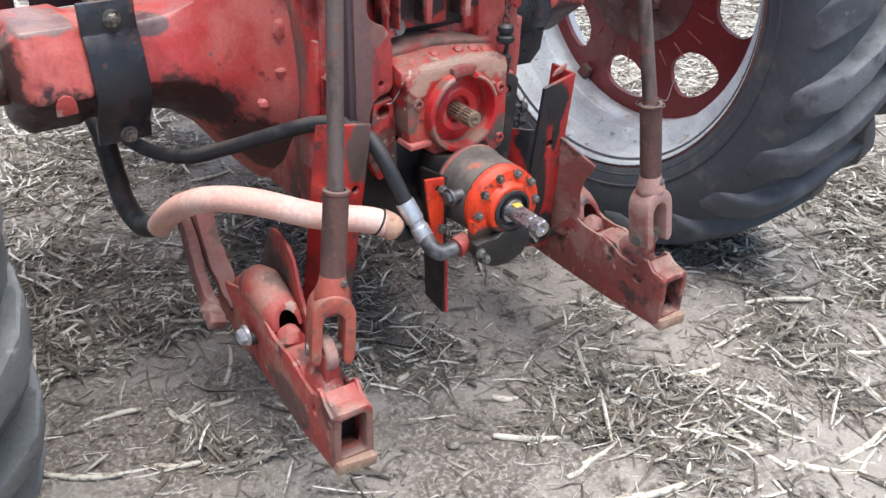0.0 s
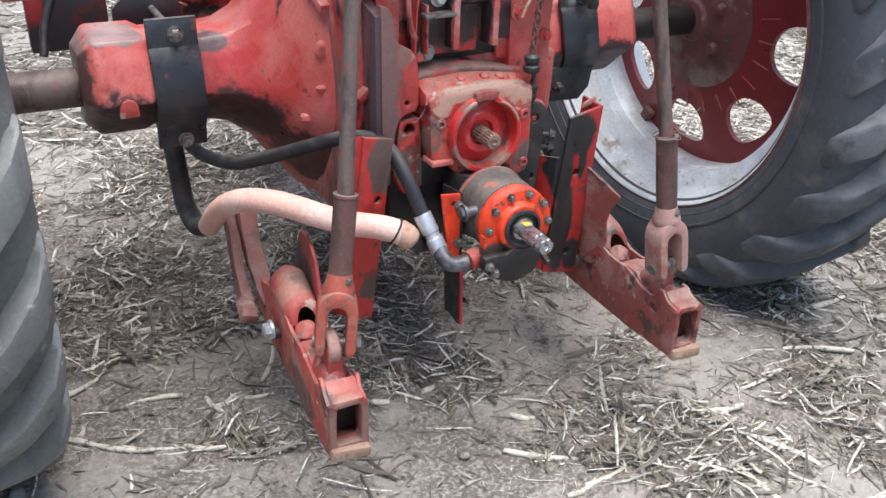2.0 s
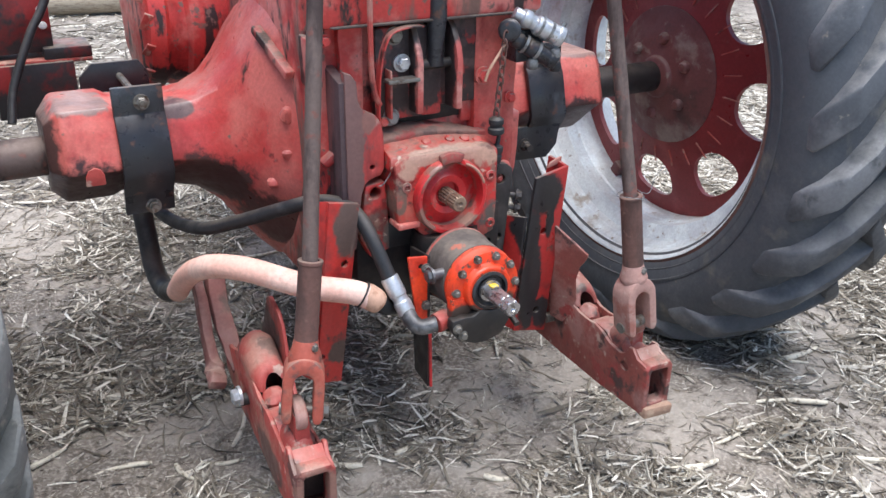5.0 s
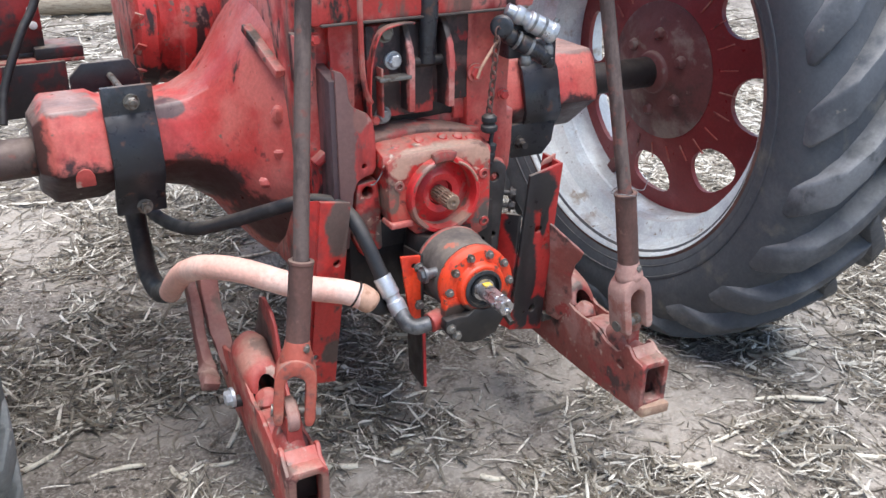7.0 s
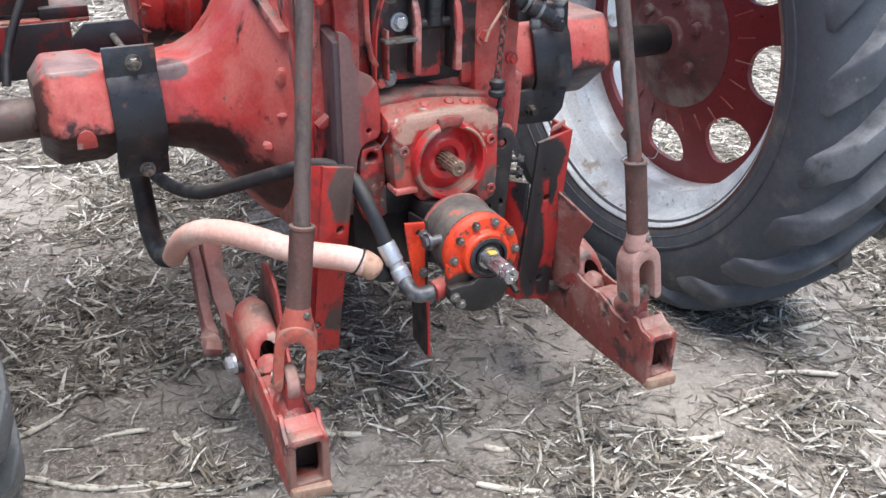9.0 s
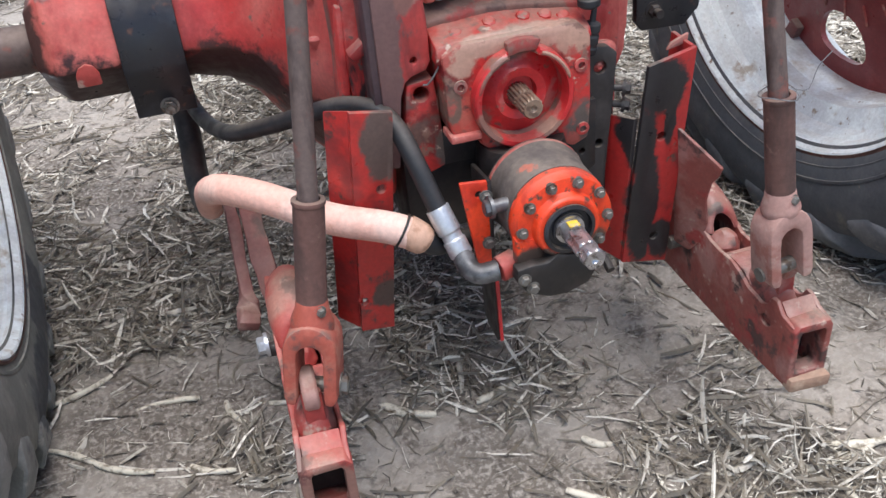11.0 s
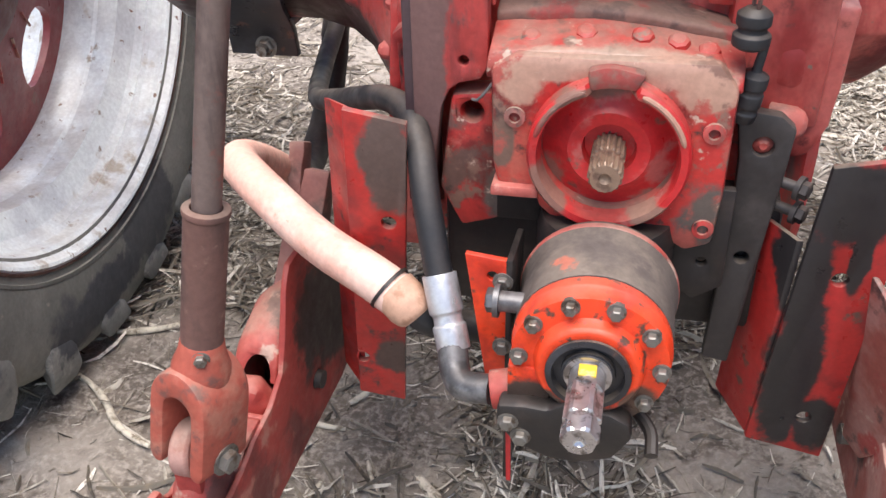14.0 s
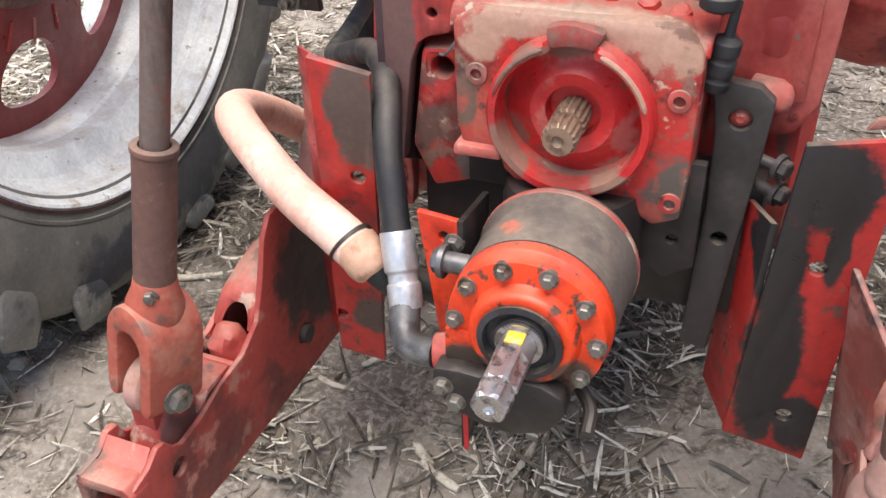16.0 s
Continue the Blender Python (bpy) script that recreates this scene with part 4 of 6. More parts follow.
# top link bracket
ears = new("top_link_bracket")
ears.parent = tractor
tagged(ears, "red top link bracket with bolts")
# Two dark plates paint the shaded gaps behind the ears.
bm = B()
add_box(bm, (-0.055, -0.305, 0.95), (0.15, 0.03, 0.19))
part("back_plate", bm, BRACKET_BLACK, ears, "back plate darkened for shade, with red chips", 0.006)
bm = B()
add_box(bm, (0.02, -0.292, 0.97), (0.2, 0.03, 0.2))
part("shade_face", bm, BRACKET_BLACK, ears, "dark plate standing for shade between the ears", 0.006)
for x0 in (-0.048, 0.042):
    bm = B()
    add_plate(bm, [(-0.28, 1.06), (-0.31, 1.055), (-0.33, 1.04), (-0.356, 1.0), (-0.362, 0.975), (-0.36, 0.872), (-0.28, 0.868)], [], 0.014, side_on(x0 - 0.007))
    part("ear", bm, EAR_RED, ears, "red bracket ear with a pale worn edge", 0.003)
# rounded frame strip at the outer side, bent over the top
bm = B()
add_sweep(bm, curve_points([(-0.132, -0.335, 0.83), (-0.137, -0.345, 0.9), (-0.133, -0.35, 0.98), (-0.115, -0.352, 1.035), (-0.08, -0.352, 1.05), (-0.04, -0.35, 1.05)], 6), 0, 4, (0.002, 0.011), up=(0, 1, 0))
part("frame_strip", bm, GRIMY_RED, ears, "bent red frame strip", 0.002)
bm = B()
add_box(bm, (-0.108, -0.335, 0.915), (0.005, 0.03, 0.1))
part("tab", bm, DUSTY_RED, ears, "", 0.002)
for x0, z0, y0, mm in ((-0.073, 0.973, -0.335, ZINC), (-0.088, 1.028, -0.33, BOLT), (-0.097, 0.862, -0.33, DULL_ZINC), (0.0, 0.975, -0.335, DULL_ZINC)):
    bm = B()
    add_hex(bm, (x0, y0 + 0.012, z0), (0, -1, 0), 0.014, 0.016)
    part("bolt", bm, mm, ears)
bm = B()
add_cyl(bm, (-0.04, -0.325, 0.965), (0.036, -0.325, 0.965), 0.011, 16)
part("pin", bm, BLACK_OIL_AND_SHADE, ears, "dark steel pin")
bm = B()
add_box(bm, (-0.085, -0.35, 0.945), (0.07, 0.03, 0.008))
part("latch", bm, BOLT, ears, "", 0.002)
bm = B()
add_sweep(bm, [(0.0, -0.325, 0.965), (0.0, -0.33, 1.0), (0.002, -0.335, 1.06), (0.002, -0.33, 1.2)], [0.02, 0.016, 0.02, 0.02], 18)
part("top_link", bm, BLACK, tractor, "dark steel top link rod")
bm = B()
add_sweep(bm, curve_points([(-0.155, -0.36, 1.2), (-0.158, -0.365, 1.0), (-0.15, -0.36, 0.93), (-0.135, -0.35, 0.9)]), 0.006, 8)
part("rod", bm, DUSTY_RED, tractor, "thin red control rod")

# upper shaft outlet casting
pto = new("pto_housing")
pto.parent = tractor
tagged(pto, "dusty red PTO outlet housing")
PX, PZ = -0.003, 0.702
out = [(-0.125, 0.785), (-0.1, 0.8), (0.095, 0.8), (0.116, 0.775), (0.116, 0.66), (0.112, 0.6), (0.085, 0.59), (0.06, 0.605), (-0.055, 0.612), (-0.072, 0.628), (-0.08, 0.648), (-0.118, 0.652), (-0.124, 0.68)]
bm = B()
add_plate(bm, out, [circle(PX, PZ, 0.07, 40)], 0.14, rear(-0.26))
for v in bm.verts:
    v.co += 0.002 * noise.noise_vector(v.co * 25)
part("casting", bm, CAST_RED, pto, "", 0.006)
bm = B()
add_lathe(bm, [(0.0695, 0), (0.083, 0), (0.082, 0.02), (0.079, 0.024), (0.072, 0.024), (0.0695, 0.0)], frame_to((PX, -0.398, PZ), (PX, -0.5, PZ)), 56)
gap = [v for v in bm.verts if abs(math.atan2(v.co.x - PX, v.co.z - PZ)) < 0.32 and v.co.y < -0.405]
for v in gap:
    v.co.y = -0.402
part("retaining_ring", bm, BRIGHT_RED, pto, "chipped red ring lip", angle=30)
bm = B()
add_lathe(bm, [(0, 0.0), (0.026, 0.0), (0.028, 0.014), (0.042, 0.018), (0.058, 0.004), (0.0705, 0.0), (0.0705, -0.02), (0, -0.02)], frame_to((PX, -0.382, PZ), (PX, -0.5, PZ)), 48)
part("bearing_cover", bm, BRIGHT_RED, pto, "glossy red bearing cover")


def build_spline(name, x, z, y0, y1, r, teeth, material, parent, label):
    """A splined shaft: ridges along it, a groove near the end and a chamfer."""
    bm = B()
    n = teeth * 4
    rings = []
    length = y0 - y1
    for d, k in ((0, 1.0), (length * 0.06, 1.0), (length * 0.6, 1.0), (length * 0.62, 0.86), (length * 0.7, 0.86), (length * 0.72, 1.0), (length * 0.96, 1.0), (length, 0.84)):
        ring = []
        for i in range(n):
            a = 2 * math.pi * i / n
            rr = r * k * (1.0 if i % 4 < 2 else 0.84)
            if k < 0.9:
                rr = r * k
            ring.append(bm.verts.new((x + rr * math.cos(a), y0 - d, z + rr * math.sin(a))))
        rings.append(ring)
    for a, b in zip(rings, rings[1:]):
        for i in range(n):
            bm.faces.new((a[i], a[(i + 1) % n], b[(i + 1) % n], b[i]))
    bm.faces.new(rings[0])
    # centre hole in the end
    inner = [bm.verts.new((x + 0.35 * r * math.cos(2 * math.pi * i / n), y1, z + 0.35 * r * math.sin(2 * math.pi * i / n))) for i in range(n)]
    deep = bm.verts.new((x, y1 + 0.008, z))
    for i in range(n):
        j = (i + 1) % n
        bm.faces.new((rings[-1][i], rings[-1][j], inner[j], inner[i]))
        bm.faces.new((inner[i], inner[j], deep))
    return part(name, bm, material, parent, label, angle=28)


build_spline("splined_shaft", PX, PZ - 0.004, -0.36, -0.453, 0.0175, 16, OLD_SPLINE, pto, "dull brown splined shaft stub")
# dust lying on the ring lip in two arcs, and a lump between them
for a0, a1 in ((22, 74), (-74, -20)):
    bm = B()
    add_sweep(bm, [(PX + 0.0765 * math.sin(a), -0.4225, PZ + 0.0765 * math.cos(a)) for a in [radians(a0 + (a1 - a0) * k / 14) for k in range(15)]], [0.0015] + [0.003] * 13 + [0.0012], 8)
    part("dust_arc", bm, DUST_BAND if a0 > 0 else DUST_LEDGE, pto, "dust lying on the ring lip")
bm = B()
add_plate(bm, [(r * math.sin(a), PZ + r * math.cos(a)) for r, a in [(0.074, radians(-20 + 5 * k)) for k in range(8)]] + [(r * math.sin(a), PZ + r * math.cos(a)) for r, a in [(0.095, radians(17 - 5 * k)) for k in range(8)]], [], 0.016, rear(-0.4))
for v in bm.verts:
    v.co += 0.002 * noise.noise_vector(v.co * 50)
part("mud_lump", bm, DUST_LEDGE, pto, "brown mud lump over the ring gap", 0.004)
# dusty top ledge with low bolts
bm = B()
rings, slope = [], []
for x0 in [-0.13 + 0.025 * k for k in range(11)]:
    u = (x0 + 0.13) / 0.25
    rise = 0.012 * math.sin(math.pi * u)
    ring = [(x0, -0.338, 0.806 + rise - 0.012 * u), (x0, -0.34, 0.819 + rise - 0.012 * u), (x0, -0.332, 0.824 + rise - 0.014 * u), (x0, -0.29, 0.838 + rise - 0.035 * u), (x0, -0.27, 0.838 + rise - 0.035 * u), (x0, -0.27, 0.76)]
    front = [(x0, -0.393, 0.785 + rise - 0.012 * u), (x0, -0.388, 0.796 + rise - 0.012 * u), (x0, -0.37, 0.801 + rise - 0.01 * u), (x0, -0.336, 0.812 + rise - 0.012 * u), (x0, -0.3, 0.77), (x0, -0.39, 0.77)]
    rings.append([tuple(Vector(p) + 0.003 * noise.noise_vector(Vector(p) * 45)) for p in ring])
    slope.append([tuple(Vector(p) + 0.003 * noise.noise_vector(Vector(p) * 40)) for p in front])
join_rings(bm, rings)
part("top_ledge", bm, DUST_LEDGE, pto, "red ledge under brown dust", 0.003, 40)
bm = B()
join_rings(bm, slope)
part("front_slope", bm, CAST_RED, pto, "dirty red slope with a row of bolts", 0.002, 40)
for x0, y0, z0 in ((-0.09, -0.362, 0.805), (-0.035, -0.36, 0.812), (0.02, -0.36, 0.812), (0.055, -0.361, 0.808), (0.085, -0.363, 0.801)):
    bm = B()
    add_lathe(bm, [(0, 0.004), (0.007, 0.004), (0.0105, 0.002), (0.012, -0.004)], frame_to((x0, y0, z0), (x0, y0 - 0.045, z0 + 0.09)), 7)
    part("bolt", bm, CAST_RED, pto)
# ear at the lower corner of the casting; a black box below stands for shade
bm = B()
add_box(bm, (-0.098, -0.385, 0.65), (0.052, 0.05, 0.012))
for v in bm.verts:
    v.co += 0.003 * noise.noise_vector(v.co * 40)
part("corner_ear", bm, CLAY_RED, pto, "", 0.003)
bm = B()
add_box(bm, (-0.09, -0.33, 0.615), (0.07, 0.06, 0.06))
part("hollow_shade", bm, BLACK_OIL_AND_SHADE, pto, "black box standing for shade under the casting", 0.004)
for x0, z0 in ((-0.1, 0.733), (0.098, 0.73), (0.1, 0.62)):
    bm = B()
    add_lathe(bm, [(0.0055, 0), (0.0115, 0), (0.011, 0.004), (0.006, 0.005), (0.0055, -0.004), (0, -0.004)], frame_to((x0, -0.399, z0), (x0, -0.5, z0)), 18)
    part("boss", bm, GRIMY_RED, pto)

# orange pump with its shaft
pump = new("hydraulic_pump")
pump.parent = tractor
tagged(pump, "orange round hydraulic pump with splined shaft")
ZP = 0.556
YF = -0.562
ax = frame_to((0, YF, ZP), (0, YF - 1, ZP))
bm = B()
add_lathe(bm, [(0, -0.142), (0.07, -0.142), (0.079, -0.134), (0.083, -0.125), (0.083, -0.112), (0.08, -0.107), (0.079, -0.035), (0.0, -0.035)], ax, 56)
part("casing", bm, GREY_DIRT, pump, "pump casing caked in grey oily dust", 0.0015)
bm = B()
add_lathe(bm, [(0.0826, -0.1245), (0.0838, -0.123), (0.0838, -0.117), (0.0826, -0.1155)], ax, 56)
part("casing_rim", bm, DUSTY_RED, pump, "dusty red rim at the back of the casing")
bm = B()
add_lathe(bm, [(0.072, -0.034), (0.0785, -0.034), (0.079, -0.02), (0.077, -0.016), (0.0765, 0.0), (0.054, 0.0), (0.0515, 0.012), (0.048, 0.016), (0.0405, 0.016), (0.0405, -0.01), (0.0, -0.01), (0, -0.034)], ax, 56)
part("flange", bm, ORANGE, pump, "bright orange bolted flange", 0.0012, 25)
for k in range(10):
    a = radians(0 + 36 * k)
    if 195 < math.degrees(a) < 262:
        continue
    bm = B()
    add_hex(bm, (0.0685 * math.cos(a), YF - 0.001, ZP + 0.0685 * math.sin(a)), (0, -1, 0), 0.0068, 0.009)
    part("bolt", bm, BOLT, pump)
bm = B()
add_box(bm, (-0.058, YF + 0.008, 0.522), (0.042, 0.022, 0.042))
part("flange_foot", bm, ORANGE, pump, "square orange foot of the flange", 0.002)
bm = B()
add_lathe(bm, [(0.041, 0.01), (0.041, 0.019), (0.035, 0.0205), (0.0335, 0.012), (0.026, 0.012), (0.0255, 0.017), (0.019, 0.017), (0.019, 0.0)], ax, 40)
part("shaft_seal", bm, BLACK, pump, "black oily shaft seal", angle=25)
bm = B()
add_lathe(bm, [(0.0175, 0.01), (0.023, 0.01), (0.023, 0.02), (0.0175, 0.02)], ax, 32, closed=True)
part("snap_ring", bm, STEEL, pump, "bright steel ring")
bm = B()
add_cyl(bm, (0, YF, ZP), (0, YF - 0.045, ZP), 0.0172, 24)
part("shaft_collar", bm, STEEL, pump, "bright steel shaft collar")
bm = B()
add_box(bm, (0.0, YF - 0.031, ZP + 0.0166), (0.017, 0.016, 0.003))
part("paint_mark", bm, YELLOW, pump, "yellow paint mark on the shaft", 0.001)
build_spline("splined_shaft", 0.0, ZP, YF - 0.042, -0.67, 0.0175, 6, STEEL, pump, "bright steel splined shaft")
# dark port block low on the pump
bm = B()
add_plate(bm, [(-0.086, 0.505), (-0.06, 0.508), (-0.036, 0.506), (-0.02, 0.518), (0.0, 0.512), (0.024, 0.51), (0.044, 0.5), (0.048, 0.482), (0.03, 0.452), (-0.005, 0.44), (-0.035, 0.442), (-0.07, 0.457), (-0.088, 0.484)], [], 0.026, rear(YF + 0.005))
part("port_block", bm, OIL, pump, "oil-darkened port block", 0.005)
bm = B()
add_cyl(bm, (-0.1, -0.51, 0.58), (-0.07, -0.51, 0.58), 0.011, 16)
add_hex(bm, (-0.1, -0.51, 0.58), (-1, 0, 0), 0.013, 0.01)
part("side_port", bm, ELBOW_STEEL, pump, "grimy plug in the pump side")
bm = B()
add_plate(bm, [(-0.137, 0.615), (-0.092, 0.61), (-0.088, 0.45), (-0.115, 0.45)], [circle(-0.108, 0.59, 0.006, 10)], 0.008, rear(-0.475))
part("bracket_plate", bm, ORANGE, pump, "bright orange bracket plate", 0.0015)
bm = B()
add_plate(bm, [(-0.484, 0.612), (-0.40, 0.60), (-0.42, 0.31), (-0.484, 0.3)], [], 0.007, side_on(-0.094))
part("bracket_arm", bm, OIL, pump, "oily black bracket arm", 0.0015)
bm = B()
add_plate(bm, [(-0.092, 0.45), (-0.086, 0.45), (-0.084, 0.3), (-0.089, 0.3)], [], 0.004, rear(-0.484))
part("bracket_edge", bm, BRIGHT_RED, pump, "dark red edge strip")
for z0 in (0.5, 0.585):
    bm = B()
    add_hex(bm, (-0.097, -0.484, z0), (0, -1, 0), 0.008, 0.008)
    part("bolt", bm, BOLT, pump)
bm = B()
add_cyl(bm, (-0.1, -0.535, 0.482), (-0.07, -0.53, 0.487), 0.021, 20)
part("port_nut", bm, DUSTY_RED, pump, "dusty red port fitting", 0.002)
for x0, z0 in ((-0.075, 0.486), (-0.062, 0.468)):
    bm = B()
    add_hex(bm, (x0, YF - 0.02 if x0 < 0 else YF, z0), (0, -1, 0), 0.008, 0.009)
    part("bolt", bm, BOLT, pump)
# small oily lines and studs under the pump
bm = B()
add_sweep(bm, curve_points([(0.045, -0.53, 0.48), (0.065, -0.555, 0.472), (0.068, -0.58, 0.462)]), 0.007, 10)
part("drain_stub", bm, OIL, pump, "short oily drain stub")
# Black cover and an added black block paint the dark gap behind the pump.
bm = B()
add_lathe(bm, [(0, 0), (0.07, 0), (0.075, 0.02), (0.075, 0.1), (0.06, 0.14), (0, 0.14)], frame_to((0, -0.38, 0.62), (0, -0.38, 0.5)), 32)
part("gear_cover", bm, OIL, tractor, "gear cover blackened to deepen the shade behind the pump")
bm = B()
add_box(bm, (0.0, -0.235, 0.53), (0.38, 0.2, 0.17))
part("dark_gap_block", bm, BLACK_OIL_AND_SHADE, tractor, "added black block darkening the gap behind the pump", 0.012)
bm = B()
add_sweep(bm, curve_points([(-0.292, -0.05, 1.012), (-0.282, -0.12, 0.98), (-0.27, -0.2, 0.94)], 5), 0, 4, (0.011, 0.009), up=(0, 0, 1))
part("diagonal_bar", bm, GRIMY_RED, tractor, "dirty red bar behind the lift rod", 0.003)
bm = B()
add_plate(bm, [(-0.679, 0.705), (-0.637, 0.705), (-0.638, 0.728), (-0.645, 0.741), (-0.657, 0.746), (-0.67, 0.741), (-0.677, 0.728)], [], 0.007, Matrix.Translation((0, -0.028, 0)) @ rear(0.0))
part("casting_pad", bm, DUSTY_RED, tractor, "red raised pad on the grimy collar", 0.004)

# red hanging plates beside the shafts
def build_hanger(corners, flange_to, holes, label, paint):
    """A channel: main face through four corners, with a flange folded ahead on one side."""
    hang = new("hanger_plate")
    hang.parent = tractor
    tagged(hang, label)
    tl, tr, br, bl = [Vector(c) for c in corners]
    x_axis = ((tr - tl) + (br - bl)).normalized()
    z_axis = ((tl - bl) + (tr - br))
    z_axis = (z_axis - x_axis * z_axis.dot(x_axis)).normalized()
    y_axis = x_axis.cross(z_axis).normalized()   # towards the rear
    o = (tl + tr + br + bl) / 4
    m = Matrix.Translation(o) @ Matrix((x_axis, z_axis, y_axis)).transposed().to_4x4()
    inv = m.inverted()
    loop = [(inv @ c).to_2d() for c in (bl, br, tr, tl)]
    bm = B()
    add_plate(bm, [tuple(p) for p in loop], [circle(hx, hz, 0.009, 14) for hx, hz in holes], 0.009, m)
    part("face", bm, paint, hang, "", 0.002)
    for top, low, deep, lean in flange_to:
        a, b = (inv @ Vector(top)).to_2d(), (inv @ Vector(low)).to_2d()
        bm = B()
        q = [m @ Vector((a.x, a.y, 0.0)), m @ Vector((b.x, b.y, 0.0))]
        dv = -y_axis * deep + x_axis * lean
        out = [q[0], q[1], q[1] + dv, q[0] + dv + Vector((0, 0, -0.6 * abs(lean)))]
        w = x_axis * 0.008
        f1 = [bm.verts.new(p) for p in out]
        f2 = [bm.verts.new(p + w) for p in out]
        bm.faces.new(f1)
        bm.faces.new(f2[::-1])
        for k in range(4):
            bm.faces.new((f1[k], f1[(k + 1) % 4], f2[(k + 1) % 4], f2[k]))
        part("flange", bm, paint, hang, "", 0.002)
    return hang


build_hanger([(-0.279, -0.412, 0.738), (-0.212, -0.405, 0.722), (-0.246, -0.352, 0.29), (-0.305, -0.36, 0.302)],
             [((-0.279, -0.412, 0.738), (-0.305, -0.36, 0.302), 0.036, -0.03)],
             [(0.0, 0.08), (0.0, -0.15)], "red hanging plate with brown stains", HANGER_BROWN)
build_hanger([(0.213, -0.395, 0.705), (0.3, -0.395, 0.722), (0.28, -0.36, 0.292), (0.188, -0.37, 0.315)],
             [((0.197, -0.388, 0.61), (0.188, -0.37, 0.315), 0.075, -0.03), ((0.292, -0.395, 0.722), (0.272, -0.36, 0.292), 0.06, 0.0)],
             [(0.0, 0.06), (0.01, -0.15)], "scraped red hanging plate with black paint patches", HANGER_RED)
bm = B()
add_plate(bm, [(0.262, 0.71), (0.299, 0.718), (0.301, 0.734), (0.288, 0.73), (0.27, 0.722)], [], 0.007, rear(-0.365))
part("folded_top", bm, DUSTY_RED, tractor, "dusty folded top edge of the hanging plate", 0.002)
# stepped plate beside the outlet housing
bm = B()
add_plate(bm, [(-0.215, 0.975), (-0.2, 0.97), (-0.19, 0.955), (-0.188, 0.92), (-0.182, 0.902), (-0.168, 0.892), (-0.15, 0.883), (-0.139, 0.866), (-0.134, 0.84), (-0.134, 0.77), (-0.142, 0.756), (-0.165, 0.75), (-0.176, 0.742), (-0.185, 0.72), (-0.2, 0.60), (-0.215, 0.60)], [circle(-0.16, 0.775, 0.006, 10)], 0.02, rear(-0.345))
part("stepped_plate", bm, BROWN_RED, tractor, "rust-brown stepped plate with red edge", 0.003)
bm = B()
add_plate(bm, [(-0.36, 0.955), (-0.27, 0.975), (-0.27, 0.55), (-0.36, 0.6)], [], 0.022, side_on(-0.226))
part("stepped_plate_side", bm, STREAKED, tractor, "dark steel side bar", 0.002)
bm = B()
add_plate(bm, [(-0.175, 0.735), (-0.13, 0.74), (-0.125, 0.7), (-0.12, 0.585), (-0.165, 0.57), (-0.19, 0.62)], [circle(-0.152, 0.715, 0.012, 14)], 0.04, rear(-0.32))
part("side_casting", bm, CAST_RED, tractor, "", 0.006)
bm = B()
add_sweep(bm, curve_points([(-0.118, -0.372, 0.782), (-0.126, -0.376, 0.76), (-0.142, -0.374, 0.738), (-0.15, -0.37, 0.735)], 5), 0.0016, 6)
part("wire_clip", bm, DULL_ZINC, tractor, "thin bent wire clip")
# dark swinging bar on the other side
bm = B()
add_plate(bm, [(0.121, 0.738), (0.166, 0.732), (0.182, 0.718), (0.178, 0.66), (0.172, 0.6), (0.155, 0.41), (0.125, 0.415), (0.132, 0.6), (0.13, 0.68)], [circle(0.152, 0.697, 0.011, 16), circle(0.15, 0.56, 0.008, 12)], 0.018, rear(-0.338))
part("swing_bar", bm, DARK_BROWN, tractor, "black steel swing bar with a hole", 0.003)
bm = B()
add_lathe(bm, [(0, 0.0), (0.004, 0.002), (0.008, -0.002), (0.0125, -0.006), (0.0125, -0.012)], frame_to((0.152, -0.352, 0.697), (0.152, -0.4, 0.697)), 8)
part("hole_plug", bm, DUSTY_RED, tractor, "dusty red bolt in the swing bar")
bm = B()
add_lathe(bm, [(0, 0), (0.017, 0), (0.018, 0.026), (0.015, 0.036), (0.008, 0.042), (0, 0.043)], frame_to((0.155, -0.31, 0.712), (0.205, -0.32, 0.703)), 18)
for v in bm.verts:
    v.co += 0.003 * noise.noise_vector(v.co * 45)
part("pivot_lug", bm, CLAY_RED, tractor, "chalky red pivot lug", 0.002, 40)
# casting flank between the outlet housing and the right axle housing
bm = B()
add_plate(bm, [(0.17, 0.655), (0.205, 0.662), (0.222, 0.7), (0.228, 0.76), (0.23, 0.83), (0.17, 0.83)], [], 0.1, rear(-0.2))
bmesh.ops.subdivide_edges(bm, edges=bm.edges[:], cuts=2)
for v in bm.verts:
    v.co += 0.005 * noise.noise_vector(v.co * 22)
part("casting_flank", bm, RED, tractor, "faded red casting flank", 0.006, 40)
bm = B()
add_box(bm, (0.17, -0.285, 0.765), (0.035, 0.05, 0.05))
part("casting_lug", bm, RED, tractor, "", 0.01)
# Lug coloured black so it sinks into the dark gap beside the pump.
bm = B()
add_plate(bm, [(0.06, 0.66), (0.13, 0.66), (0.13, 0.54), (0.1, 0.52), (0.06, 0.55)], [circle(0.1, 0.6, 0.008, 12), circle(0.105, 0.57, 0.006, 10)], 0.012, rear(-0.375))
part("lower_lug", bm, BLACK_OIL_AND_SHADE, tractor, "", 0.003)
